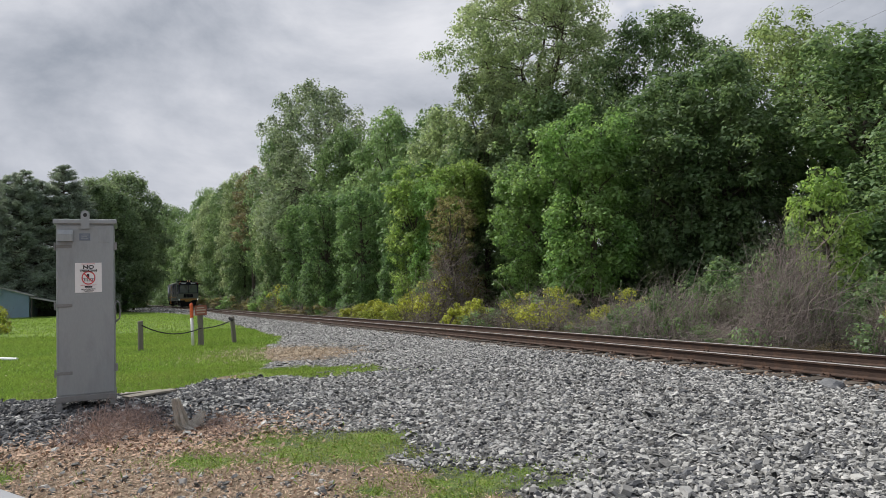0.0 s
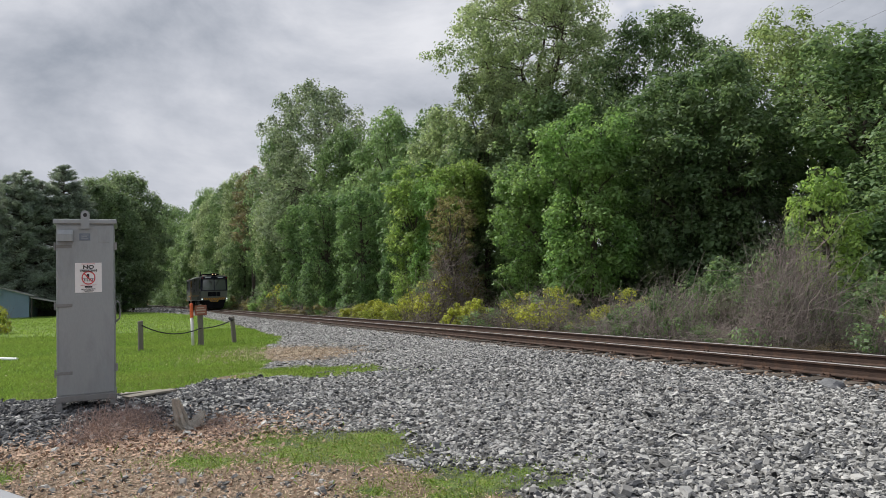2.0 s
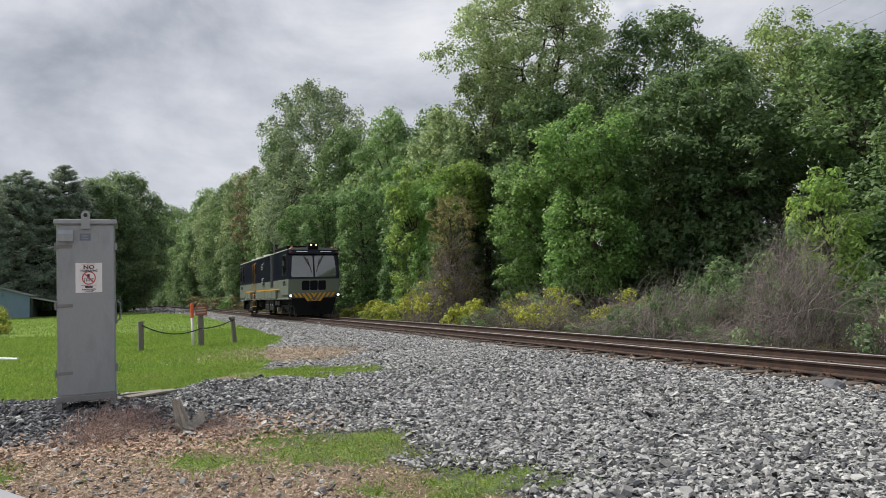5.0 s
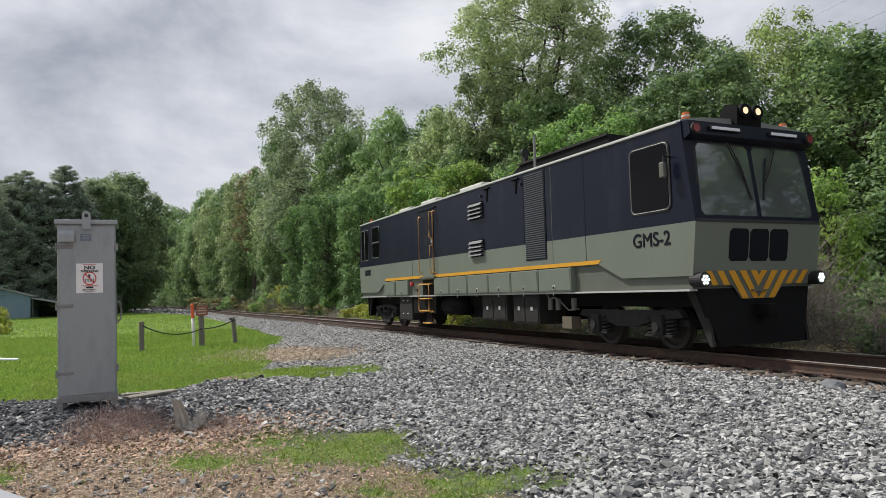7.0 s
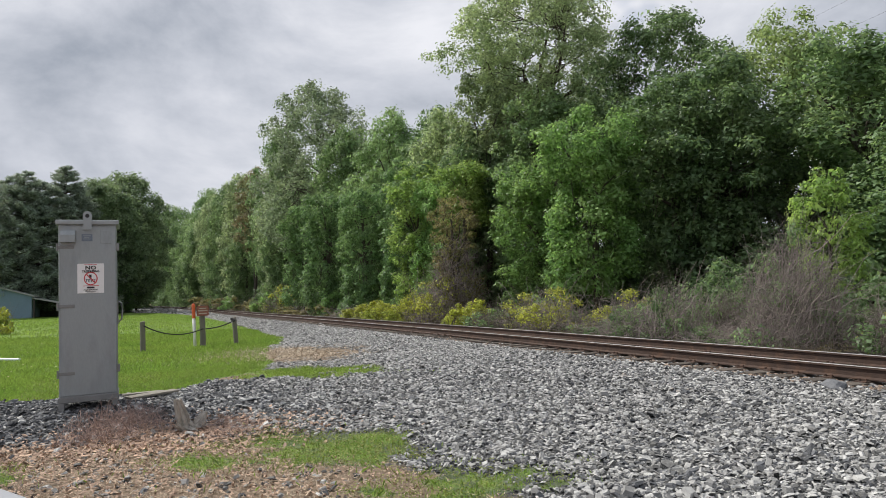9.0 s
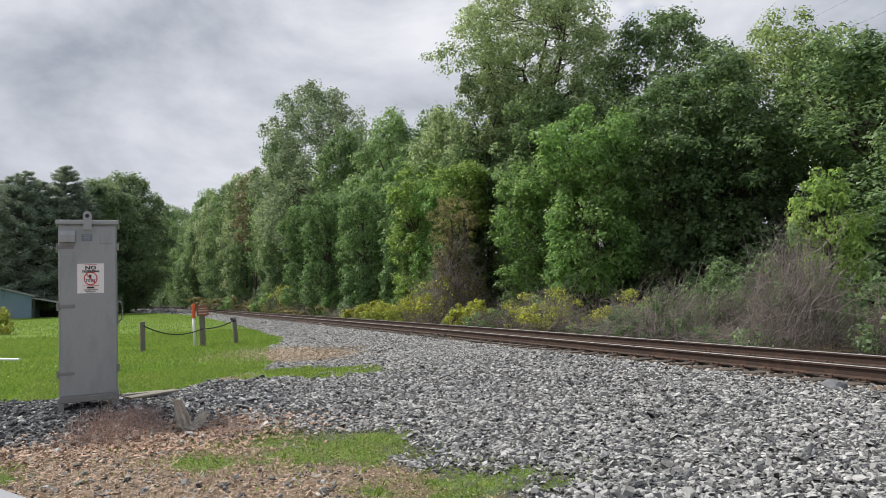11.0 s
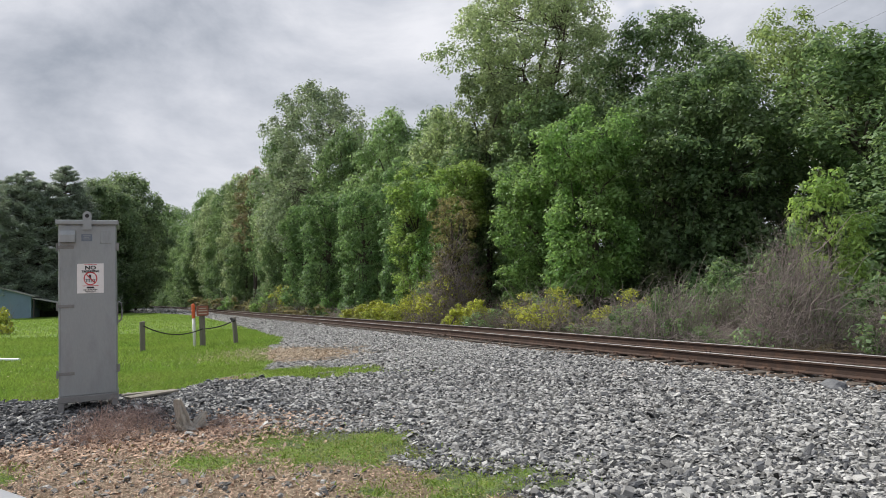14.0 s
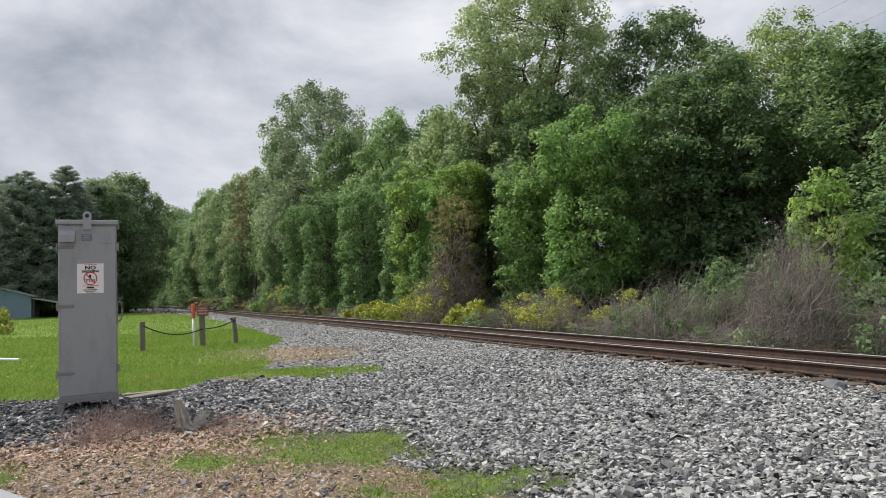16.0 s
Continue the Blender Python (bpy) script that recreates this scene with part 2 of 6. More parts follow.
def text_mesh(body, size, mat, parent, m, name="lettering", ext=0.002, bold=0.0, sx=1.0):
    cu = bpy.data.curves.new(name, "FONT")
    cu.body, cu.size, cu.extrude, cu.offset = body, size, ext, bold
    cu.align_x, cu.align_y = "CENTER", "CENTER"
    tmp = bpy.data.objects.new(name, cu)
    scene.collection.objects.link(tmp)
    dg = bpy.context.evaluated_depsgraph_get()
    me = bpy.data.meshes.new_from_object(tmp.evaluated_get(dg))
    bpy.data.objects.remove(tmp)
    me.materials.clear()
    me.materials.append(mat)
    ob = new(name, me)
    ob.parent = parent
    ob.matrix_basis = m @ Matrix.Diagonal((sx, 1, 1, 1))
    return ob


def smooth(a, b, x):
    t = np.clip((x - a) / (b - a), 0, 1)
    return t * t * (3 - 2 * t)


# ---- the line of the track ----
RAIL_Z = 0.33


def bend(y):
    """How far the track has swung to the left at y."""
    return y * abs(y) / 10000.0 * (1 if y > 0 else 0) + max(0.0, y - 110.0) ** 2 / 1900.0


def track_x(y):
    return 10.03 - bend(y)


def bend_np(y):
    return np.where(y > 0, y * y / 10000.0, 0) + np.maximum(0, y - 110.0) ** 2 / 1900.0


def dip(y):
    """The line falls slightly with distance."""
    return 0.18 * smooth(10.0, 80.0, y)


def track_pose(y):
    s = (bend(y + 0.5) - bend(y - 0.5))
    return pose(track_x(y), y, RAIL_Z - float(dip(y)), 0, 0, math.degrees(math.atan(s)))


def ground_z(x, y):
    u = x - (10.03 - bend_np(y))
    z = 0.02 + 0.0 * x
    z = z + 0.10 * smooth(-5.5, -1.9, u) * (1 - smooth(2.2, 4.0, u)) - 0.035 * (1 - smooth(1.3, 1.7, np.abs(u)))          # ballast bed
    z = z - 0.12 * smooth(2.4, 4.5, u)                                         # ditch beyond
    z = z + 0.06 * smooth(6, 13, y) * (1 - smooth(-5.5, -3.0, u))              # lawn
    z = z + 0.10 * np.exp(-(((x + 0.3) / 1.5) ** 2 + ((y - 9.9) / 1.2) ** 2))  # pad of the cabinet
    z = z - dip(y) * smooth(-6.5, -2.5, u)
    z = z + 0.025 * np.sin(x * 1.3 + 0.7 * y) * np.sin(y * 0.9 - 0.4 * x) * (np.abs(u) > 3.2)
    return z


# ---- ground ----
def ground_material():
    m = bpy.data.materials.new("ground_surface")
    m.use_nodes = True
    n, l = m.node_tree.nodes, m.node_tree.links
    b = n["Principled BSDF"]
    b.inputs["Roughness"].default_value = 0.95
    b.inputs["Specular IOR Level"].default_value = 0.2
    at = n.new("ShaderNodeVertexColor")
    at.layer_name = "cover"
    sep = n.new("ShaderNodeSeparateColor")
    l.new(at.outputs["Color"], sep.inputs["Color"])
    co = n.new("ShaderNodeTexCoord")

    def noise_(sc, det=4, rough=0.55):
        t = n.new("ShaderNodeTexNoise")
        t.inputs["Scale"].default_value, t.inputs["Detail"].default_value, t.inputs["Roughness"].default_value = sc, det, rough
        l.new(co.outputs["Object"], t.inputs["Vector"])
        return t.outputs["Fac"]

    def ramp(fac, stops):
        r = n.new("ShaderNodeValToRGB")
        for i, (p, c) in enumerate(stops):
            el = r.color_ramp.elements[i] if i < 2 else r.color_ramp.elements.new(p)
            el.position, el.color = p, (*c, 1)
        l.new(fac, r.inputs["Fac"])
        return r.outputs["Color"]

    def mix(f, a, c):
        k = n.new("ShaderNodeMixRGB")
        l.new(f, k.inputs["Fac"])
        l.new(a, k.inputs["Color1"])
        l.new(c, k.inputs["Color2"])
        return k.outputs["Color"]

    def edge(ch, width=0.5):
        a = n.new("ShaderNodeMath")
        a.operation = "MULTIPLY_ADD"
        l.new(noise_(3.5, 5, 0.7), a.inputs[0])
        a.inputs[1].default_value = 0.8
        a.inputs[2].default_value = -0.4
        c = n.new("ShaderNodeMath")
        c.operation = "ADD"
        l.new(a.outputs[0], c.inputs[0])
        l.new(sep.outputs[ch], c.inputs[1])
        return ramp(c.outputs[0], [(0.5 - width / 4, (0, 0, 0)), (0.5 + width / 4, (1, 1, 1))])
    vo = n.new("ShaderNodeTexVoronoi")
    vo.inputs["Scale"].default_value = 17
    l.new(co.outputs["Object"], vo.inputs["Vector"])
    # Dark fines made darker: shade in the gaps between stones put into the colour
    stone_gaps = ramp(vo.outputs["Color"], [(0.0, (0.04, 0.04, 0.04)), (1.0, (0.20, 0.20, 0.20)), (0.5, (0.09, 0.09, 0.09))])
    grass = ramp(noise_(1.3, 6, 0.7), [(0.3, (0.11, 0.19, 0.042)), (0.7, (0.24, 0.31, 0.078)), (0.5, (0.165, 0.25, 0.055))])
    fine = ramp(noise_(45, 3), [(0.3, (0.6, 0.6, 0.6)), (0.7, (1.25, 1.25, 1.25))])
    mul = n.new("ShaderNodeMixRGB")
    mul.blend_type = "MULTIPLY"
    mul.inputs["Fac"].default_value = 1
    l.new(grass, mul.inputs["Color1"])
    l.new(fine, mul.inputs["Color2"])
    dirt = ramp(noise_(14, 6, 0.7), [(0.3, (0.15, 0.112, 0.08)), (0.7, (0.36, 0.28, 0.20)), (0.5, (0.24, 0.18, 0.128))])
    brown = ramp(noise_(6, 6, 0.7), [(0.3, (0.06, 0.05, 0.025)), (0.7, (0.16, 0.13, 0.07))])
    col = mix(edge(0), stone_gaps, mul.outputs["Color"])
    col = mix(edge(1), col, dirt)
    col = mix(edge(2), col, brown)
    l.new(col, b.inputs["Base Color"])
    bp = n.new("ShaderNodeBump")
    bp.inputs["Strength"].default_value = 0.8
    bp.inputs["Distance"].default_value = 0.04
    l.new(noise_(30, 5, 0.7), bp.inputs["Height"])
    l.new(bp.outputs["Normal"], b.inputs["Normal"])
    return m


def blob(x, y, cx, cy, rx, ry, turn=0.0):
    c, s = math.cos(radians(turn)), math.sin(radians(turn))
    a, b = (x - cx) * c + (y - cy) * s, -(x - cx) * s + (y - cy) * c
    return np.exp(-((a / rx) ** 2 + (b / ry) ** 2))


def vnoise(x, y, seed=0):
    """Smooth value noise, about 0 to 1, one cell a metre."""
    i, j = np.floor(x), np.floor(y)
    fx, fy = x - i, y - j
    fx, fy = fx * fx * (3 - 2 * fx), fy * fy * (3 - 2 * fy)

    def h(a, b):
        v = np.sin(a * 127.1 + b * 311.7 + seed * 74.7) * 43758.5453
        return v - np.floor(v)
    return (h(i, j) * (1 - fx) + h(i + 1, j) * fx) * (1 - fy) + (h(i, j + 1) * (1 - fx) + h(i + 1, j + 1) * fx) * fy


def ragged(x, y, seed=0):
    return 0.5 * vnoise(x * 1.6, y * 1.6, seed) + 0.3 * vnoise(x * 4.1, y * 4.1, seed + 1) + 0.2 * vnoise(x * 9.3, y * 9.3, seed + 2)


def cover(x, y):
    """How much lawn, bare dirt and far-side litter lies at (x, y)."""
    u = x - (10.03 - bend_np(y))
    # edge of the lawn: the pad's rear, then the strip along the ballast
    front = np.interp(x, [-60, -1.7, 0.4, 1.0, 2.0, 2.6, 3.6], [13, 11.6, 11.4, 12.0, 13.2, 14.0, 17.0])
    right = np.interp(y, [0, 12, 15, 19, 24, 33, 60, 67, 80, 93, 110, 200], [2.2, 2.2, 2.6, 3.3, 4.7, 5.1, 5.5, 5.2, 2.6, 0.0, -4.0, -30])
    lawn = smooth(-0.45, 0.45, y - front) * smooth(-0.6, 0.4, right - x)
    lawn = np.maximum(lawn, 0.72 * blob(x, y, 3.0, 12.8, 2.1, 1.4, -14))
    lawn = np.maximum(lawn, 0.80 * blob(x, y, 1.7, 6.75, 1.25, 1.1, -30))
    lawn = np.maximum(lawn, 0.92 * blob(x, y, 0.5, 6.6, 0.6, 0.45, -15))
    lawn = np.maximum(lawn, 0.8 * blob(x, y, 2.35, 4.75, 0.95, 0.7, -20))
    lawn = np.maximum(lawn, 0.8 * blob(x, y, 1.6, 4.95, 0.35, 0.25, -20))
    lawn = np.maximum(lawn, 0.9 * blob(x, y, -1.15, 6.9, 0.45, 0.6, 0))
    lawn = lawn + (ragged(x, y, 3) - 0.5) * 1.0 * np.where((lawn > 0.05) & (lawn < 0.97), 1, 0)
    dirt = 1.1 * blob(x, y, 3.4, 17.2, 2.0, 2.0, -25)
    dirt = np.maximum(dirt, 0.95 * blob(x, y, 1.7, 12.7, 0.6, 0.6, 0))
    near = smooth(-0.5, 0.7, 7.9 - 0.38 * x - y) * smooth(-0.6, 0.6, 2.3 - 0.25 * (y - 5) - x)
    dirt = dirt + (ragged(x, y, 8) - 0.5) * 0.9 * (dirt > 0.05)
    near = near * (0.75 + 0.5 * ragged(x, y, 12))
    dirt = np.maximum(dirt, 0.95 * near) * (1 - smooth(0.55, 0.8, lawn))
    far = smooth(2.6, 3.4, u)
    return np.clip(lawn, 0, 1) * (1 - far), np.clip(dirt, 0, 1) * (1 - far), far


def build_ground():
    xs = np.concatenate([np.linspace(-3000, -120, 14), np.linspace(-100, -22, 22), np.arange(-20, -3, 0.8), np.arange(-3, 5, 0.1), np.arange(5, 13, 0.2), np.arange(13, 22, 0.7), np.linspace(24, 120, 24), np.linspace(160, 3000, 14)])
    ys = np.concatenate([np.linspace(-3000, -60, 12), np.linspace(-50, 0, 24), np.arange(0.5, 9.5, 0.08), np.arange(9.5, 24, 0.16), np.arange(24, 60, 0.8), np.arange(60, 200, 3.0), np.linspace(210, 400, 16), np.linspace(500, 3000, 10)])
    gx, gy = np.meshgrid(xs, ys)
    x, y = gx.ravel(), gy.ravel()
    z = ground_z(x, y)
    nx = len(xs)
    i = (np.arange(len(ys) - 1)[:, None] * nx + np.arange(nx - 1)[None, :]).ravel()
    me = np_mesh("ground", np.stack([x, y, z], 1), np.stack([i, i + 1, i + nx + 1, i + nx], 1), ground_material())
    a, d, f = cover(x, y)
    a = np.where(y < 9.3, a * 0.75, a)      # thin grass in the dirt
    layer = me.color_attributes.new("cover", "FLOAT_COLOR", "POINT")
    layer.data.foreach_set("color", np.stack([a, d, f, np.ones_like(a)], 1).astype(np.float32).ravel())
    me.polygons.foreach_set("use_smooth", np.ones(len(me.polygons), dtype=bool))
    tagged(new("ground", me), "mown green lawn, grey gravel and brown bare dirt", "ground", kind="structure")


build_ground()
rng = np.random.default_rng(7)
CUBE = np.array([[-1, -1, -1], [1, -1, -1], [1, 1, -1], [-1, 1, -1], [-1, -1, 1], [1, -1, 1], [1, 1, 1], [-1, 1, 1]], float)
CUBE_F = np.array([[4, 5, 6, 7], [0, 1, 5, 4], [1, 2, 6, 5], [2, 3, 7, 6], [3, 0, 4, 7]])


def rotations(n, tilt):
    """n random turns about z with a lean of about tilt radians."""
    a, b, c = rng.uniform(0, 2 * np.pi, n), rng.normal(0, tilt, n), rng.normal(0, tilt, n)
    ca, sa_, cb, sb, cc, sc = np.cos(a), np.sin(a), np.cos(b), np.sin(b), np.cos(c), np.sin(c)
    o, i = np.zeros(n), np.ones(n)
    rz = np.stack([ca, -sa_, o, sa_, ca, o, o, o, i], 1).reshape(n, 3, 3)
    rx = np.stack([i, o, o, o, cb, -sb, o, sb, cb], 1).reshape(n, 3, 3)
    ry = np.stack([cc, o, sc, o, i, o, -sc, o, cc], 1).reshape(n, 3, 3)
    return rz @ rx @ ry


PEAK = np.array([[-1, -1, -0.7], [1, -1, -0.7], [1, 1, -0.7], [-1, 1, -0.7], [0, 0, 1.0]], float)
PEAK_F = np.array([[0, 1, 4], [1, 2, 4], [2, 3, 4], [3, 0, 4]])


def far_stones(name, x, y, size, mat, label):
    """Coarser stones, four faces each, for the gravel farther off."""
    n = len(x)
    half = size[:, None] * rng.uniform(0.55, 1.0, (n, 3)) * np.array([0.68, 0.52, 0.22])
    v = PEAK[None] * half[:, None, :] * rng.uniform(0.5, 1.1, (n, 5, 3))
    v[:, 4, :2] += half[:, :2] * rng.uniform(-0.6, 0.6, (n, 2))
    v = np.einsum("nij,nkj->nki", rotations(n, 0.3), v)
    v += np.stack([x, y, ground_z(x, y) + size * 0.2], 1)[:, None, :]
    f = PEAK_F[None] + (np.arange(n) * 5)[:, None, None]
    return tagged(new(name, np_mesh(name, v.reshape(-1, 3), f.reshape(-1, 3), mat)), label, "gravel", kind="stuff")


def stones(name, x, y, size, mat, label, lift=0.25):
    """Flat, broken ballast: slabs with a smaller worn top, uneven at every corner."""
    away = y > 13.0
    if away.any():
        far_stones(name, x[away], y[away], size[away], mat, label)
    x, y, size = x[~away], y[~away], size[~away]
    n = len(x)
    half = size[:, None] * rng.uniform(0.6, 1.0, (n, 3)) * np.array([0.70, 0.50, 0.21])
    v = CUBE[None] * half[:, None, :]
    v = v * rng.uniform(0.55, 1.1, (n, 8, 3))
    v[:, 4:, :2] *= rng.uniform(0.5, 0.85, (n, 1, 1))
    v = np.einsum("nij,nkj->nki", rotations(n, 0.40), v)
    z = ground_z(x, y) + size * lift * rng.uniform(-0.3, 2.0, n)
    v += np.stack([x, y, z], 1)[:, None, :]
    f = CUBE_F[None] + (np.arange(n) * 8)[:, None, None]
    return tagged(new(name, np_mesh(name, v.reshape(-1, 3), f.reshape(-1, 4), mat)), label, "gravel", kind="stuff")


def scatter(n, x0, x1, y0, y1):
    return rng.uniform(x0, x1, n), rng.uniform(y0, y1, n)


def in_view(x, y, margin=1.5):
    ang = np.degrees(np.arctan2(x, y))
    return (ang > -8.5 - margin) & (ang < 58 + margin)


def build_gravel():
    sets = []
    for n, y0, y1, x0, x1, s in ((100000, 2.6, 8.0, -1.5, 9.6, 0.043), (84000, 8.0, 15.0, -2.5, 9.6, 0.044), (76000, 15, 32, 2.0, 9.4, 0.050), (40000, 32, 75, 4.0, 9.2, 0.07), (12000, 75, 175, -5.0, 8.6, 0.2), (9000, -3, 30, 9.3, 12.2, 0.07)):
        x, y = scatter(n, x0, x1, y0, y1)
        a, d, f = cover(x, y)
        u = x - (10.03 - bend_np(y))
        p = (1 - smooth(0.35, 0.6, a)) * (1 - 0.95 * smooth(0.25, 0.5, d)) * (1 - smooth(0.3, 0.7, f))
        keep = (rng.random(n) < p) & in_view(x, y) & (np.abs(np.abs(u) - 0.7525) > 0.1) & ((np.abs(u) > 1.3) | (rng.random(n) < 0.3) | (np.abs((y + 6.0 + 0.265) % 0.53 - 0.265) > 0.13))
        x, y = x[keep], y[keep]
        sets.append((x, y, s * rng.lognormal(0, 0.28, len(x))))
    x, y, s = (np.concatenate(c) for c in zip(*sets))
    dark = rng.random(len(x)) < (0.20 - 0.08 * smooth(9, 16, y) + 0.3 * smooth(3.2, 1.0, x) * smooth(8.0, 9.0, y) * (1 - smooth(12, 14, y)) + 0.35 * smooth(0.5, -1.0, x) * smooth(6.5, 7.5, y))
    un = x - (10.03 - bend_np(y))
    rusty = (np.abs(un) < 1.9) & (rng.random(len(x)) < 0.55 * (1 - smooth(1.0, 1.9, np.abs(un)))) & ~dark
    stones("gravel", x[rusty], y[rusty], s[rusty], M_STONE_RUST, "rust-stained brown ballast stones beside the rails")
    x, y, s, dark = x[~rusty], y[~rusty], s[~rusty], dark[~rusty]
    stones("gravel", x[~dark], y[~dark], s[~dark], M_STONE, "loose angular light grey railway ballast stones")
    stones("gravel", x[dark], y[dark], s[dark], M_STONE_DARK, "loose angular dark grey ballast stones")



build_gravel()


# ---- track ----
RAIL_PROFILE = [(-0.07, -0.18), (0.07, -0.18), (0.07, -0.165), (0.012, -0.145), (0.012, -0.045), (0.036, -0.035), (0.036, -0.008), (0.026, 0.0), (-0.026, 0.0), (-0.036, -0.008), (-0.036, -0.035), (-0.012, -0.045), (-0.012, -0.145), (-0.07, -0.165)]


def rail(parent, u0):
    ys = np.concatenate([np.arange(-14, 60, 2.0), np.arange(60, 230, 5.0)])
    bm = B()
    rings = []
    for y in ys:
        m = track_pose(float(y))
        rings.append([bm.verts.new(m @ Vector((u0 + a, 0, b))) for a, b in RAIL_PROFILE])
    k = len(RAIL_PROFILE)
    top = []
    for a, b in zip(rings, rings[1:]):
        for i in range(k):
            f = bm.faces.new((a[i], a[(i + 1) % k], b[(i + 1) % k], b[i]))
            if i in (6, 7, 8):
                f.material_index = 1
    bm.faces.new(rings[0])
    bm.faces.new(rings[-1][::-1])
    bmesh.ops.recalc_face_normals(bm, faces=bm.faces[:])
    ob = part("rail", bm, M_RUST, parent, "rusty brown steel rail with a worn bright top")
    ob.data.materials.append(M_RAILTOP)
    return ob


def build_track():
    t = thing("railway_track", "single railway track, rusty rails on half-buried wooden ties", "railway track", kind="structure")
    rail(t, -0.7525)
    rail(t, 0.7525)
    bm = box(B(), -1.3, 1.3, -0.115, 0.115, -0.36, -0.195, 0.012)
    first = part("tie", bm, M_TIE, t)
    bm = B()
    for s in (-0.7525, 0.7525):
        box(bm, s - 0.17, s + 0.17, -0.09, 0.09, -0.196, -0.182)
        for q in (-0.1, 0.1):
            for w in (-0.05, 0.05):
                box(bm, s + q - 0.012, s + q + 0.012, w - 0.012, w + 0.012, -0.184, -0.15)
    plate = part("tie_plate", bm, M_RUST, t)
    y, i = -6.0, 0
    while y < 135:
        m = track_pose(y) @ pose(random.uniform(-0.04, 0.04), 0, random.uniform(-0.012, 0.006), 0, 0, random.uniform(-1, 1))
        for src in (first, plate):
            o = src
            if i:
                o = src.copy()
                scene.collection.objects.link(o)
            o.matrix_basis = m
        y += 0.53
        i += 1


build_track()


# ---- trees ----
def leaf_cloud(centres, radii, per, size, squash=0.75, droop=0.2, slim=0.72, up=0.5):
    """Leaves round clump centres: small three-cornered blades, densest at the upper rim of each clump. Returns verts and triangles."""
    c = np.repeat(centres, per, 0)
    r = np.repeat(radii, per)
    n = len(c)
    d = rng.normal(size=(n, 3)) + np.array([0, 0, up])
    d /= np.linalg.norm(d, axis=1)[:, None]
    rad = r * np.minimum(1.25, np.abs(rng.normal(0.82, 0.22, n)))
    p = c + d * rad[:, None] * np.array([1, 1, squash])
    nor = d * 0.9 + np.array([0, 0, 0.4]) + rng.normal(0, 0.36, (n, 3))
    nor /= np.linalg.norm(nor, axis=1)[:, None]
    a = np.cross(nor, rng.normal(size=(n, 3)))
    a /= np.linalg.norm(a, axis=1)[:, None]
    b = np.cross(nor, a)
    s = size * rng.uniform(0.6, 1.35, n)[:, None]
    tip = p + a * s - np.array([0, 0, droop]) * s
    l = p - a * s * 0.6 + b * s * slim
    q = p - a * s * 0.6 - b * s * slim
    return np.stack([l, tip, q], 1).reshape(-1, 3), np.arange(n * 3).reshape(n, 3)


def limb(bm, a, b, r0, r1, wob=0.06, steps=4, seg=7):
    a, b = Vector(a), Vector(b)
    L = (b - a).length
    prev = None
    for i in range(steps + 1):
        t = i / steps
        p = a.lerp(b, t) + Vector([random.uniform(-1, 1) * wob * L * math.sin(math.pi * t) for _ in range(3)])
        r = r0 + (r1 - r0) * t
        q = (b - a).to_track_quat("Z", "Y")
        ring = [bm.verts.new(p + q @ Vector((r * math.cos(2 * math.pi * k / seg), r * math.sin(2 * math.pi * k / seg), 0))) for k in range(seg)]
        if prev:
            for k in range(seg):
                bm.faces.new((prev[k], prev[(k + 1) % seg], ring[(k + 1) % seg], ring[k]))
        prev = ring
    return p


# outlines of crowns: part of the crown's height, part of its half width
ROUND = ((0.0, 0.45), (0.15, 0.8), (0.4, 1.0), (0.65, 0.95), (0.85, 0.7), (1.0, 0.25))
TALL = ((0.0, 0.7), (0.3, 1.0), (0.6, 0.95), (0.8, 0.75), (0.93, 0.5), (1.0, 0.15))
UMBRELLA = ((0.0, 0.35), (0.12, 0.8), (0.3, 1.0), (0.6, 0.95), (0.82, 0.75), (1.0, 0.3))
CURTAIN = ((0.0, 0.85), (0.3, 0.95), (0.65, 0.9), (0.85, 1.0), (0.95, 0.8), (1.0, 0.45))


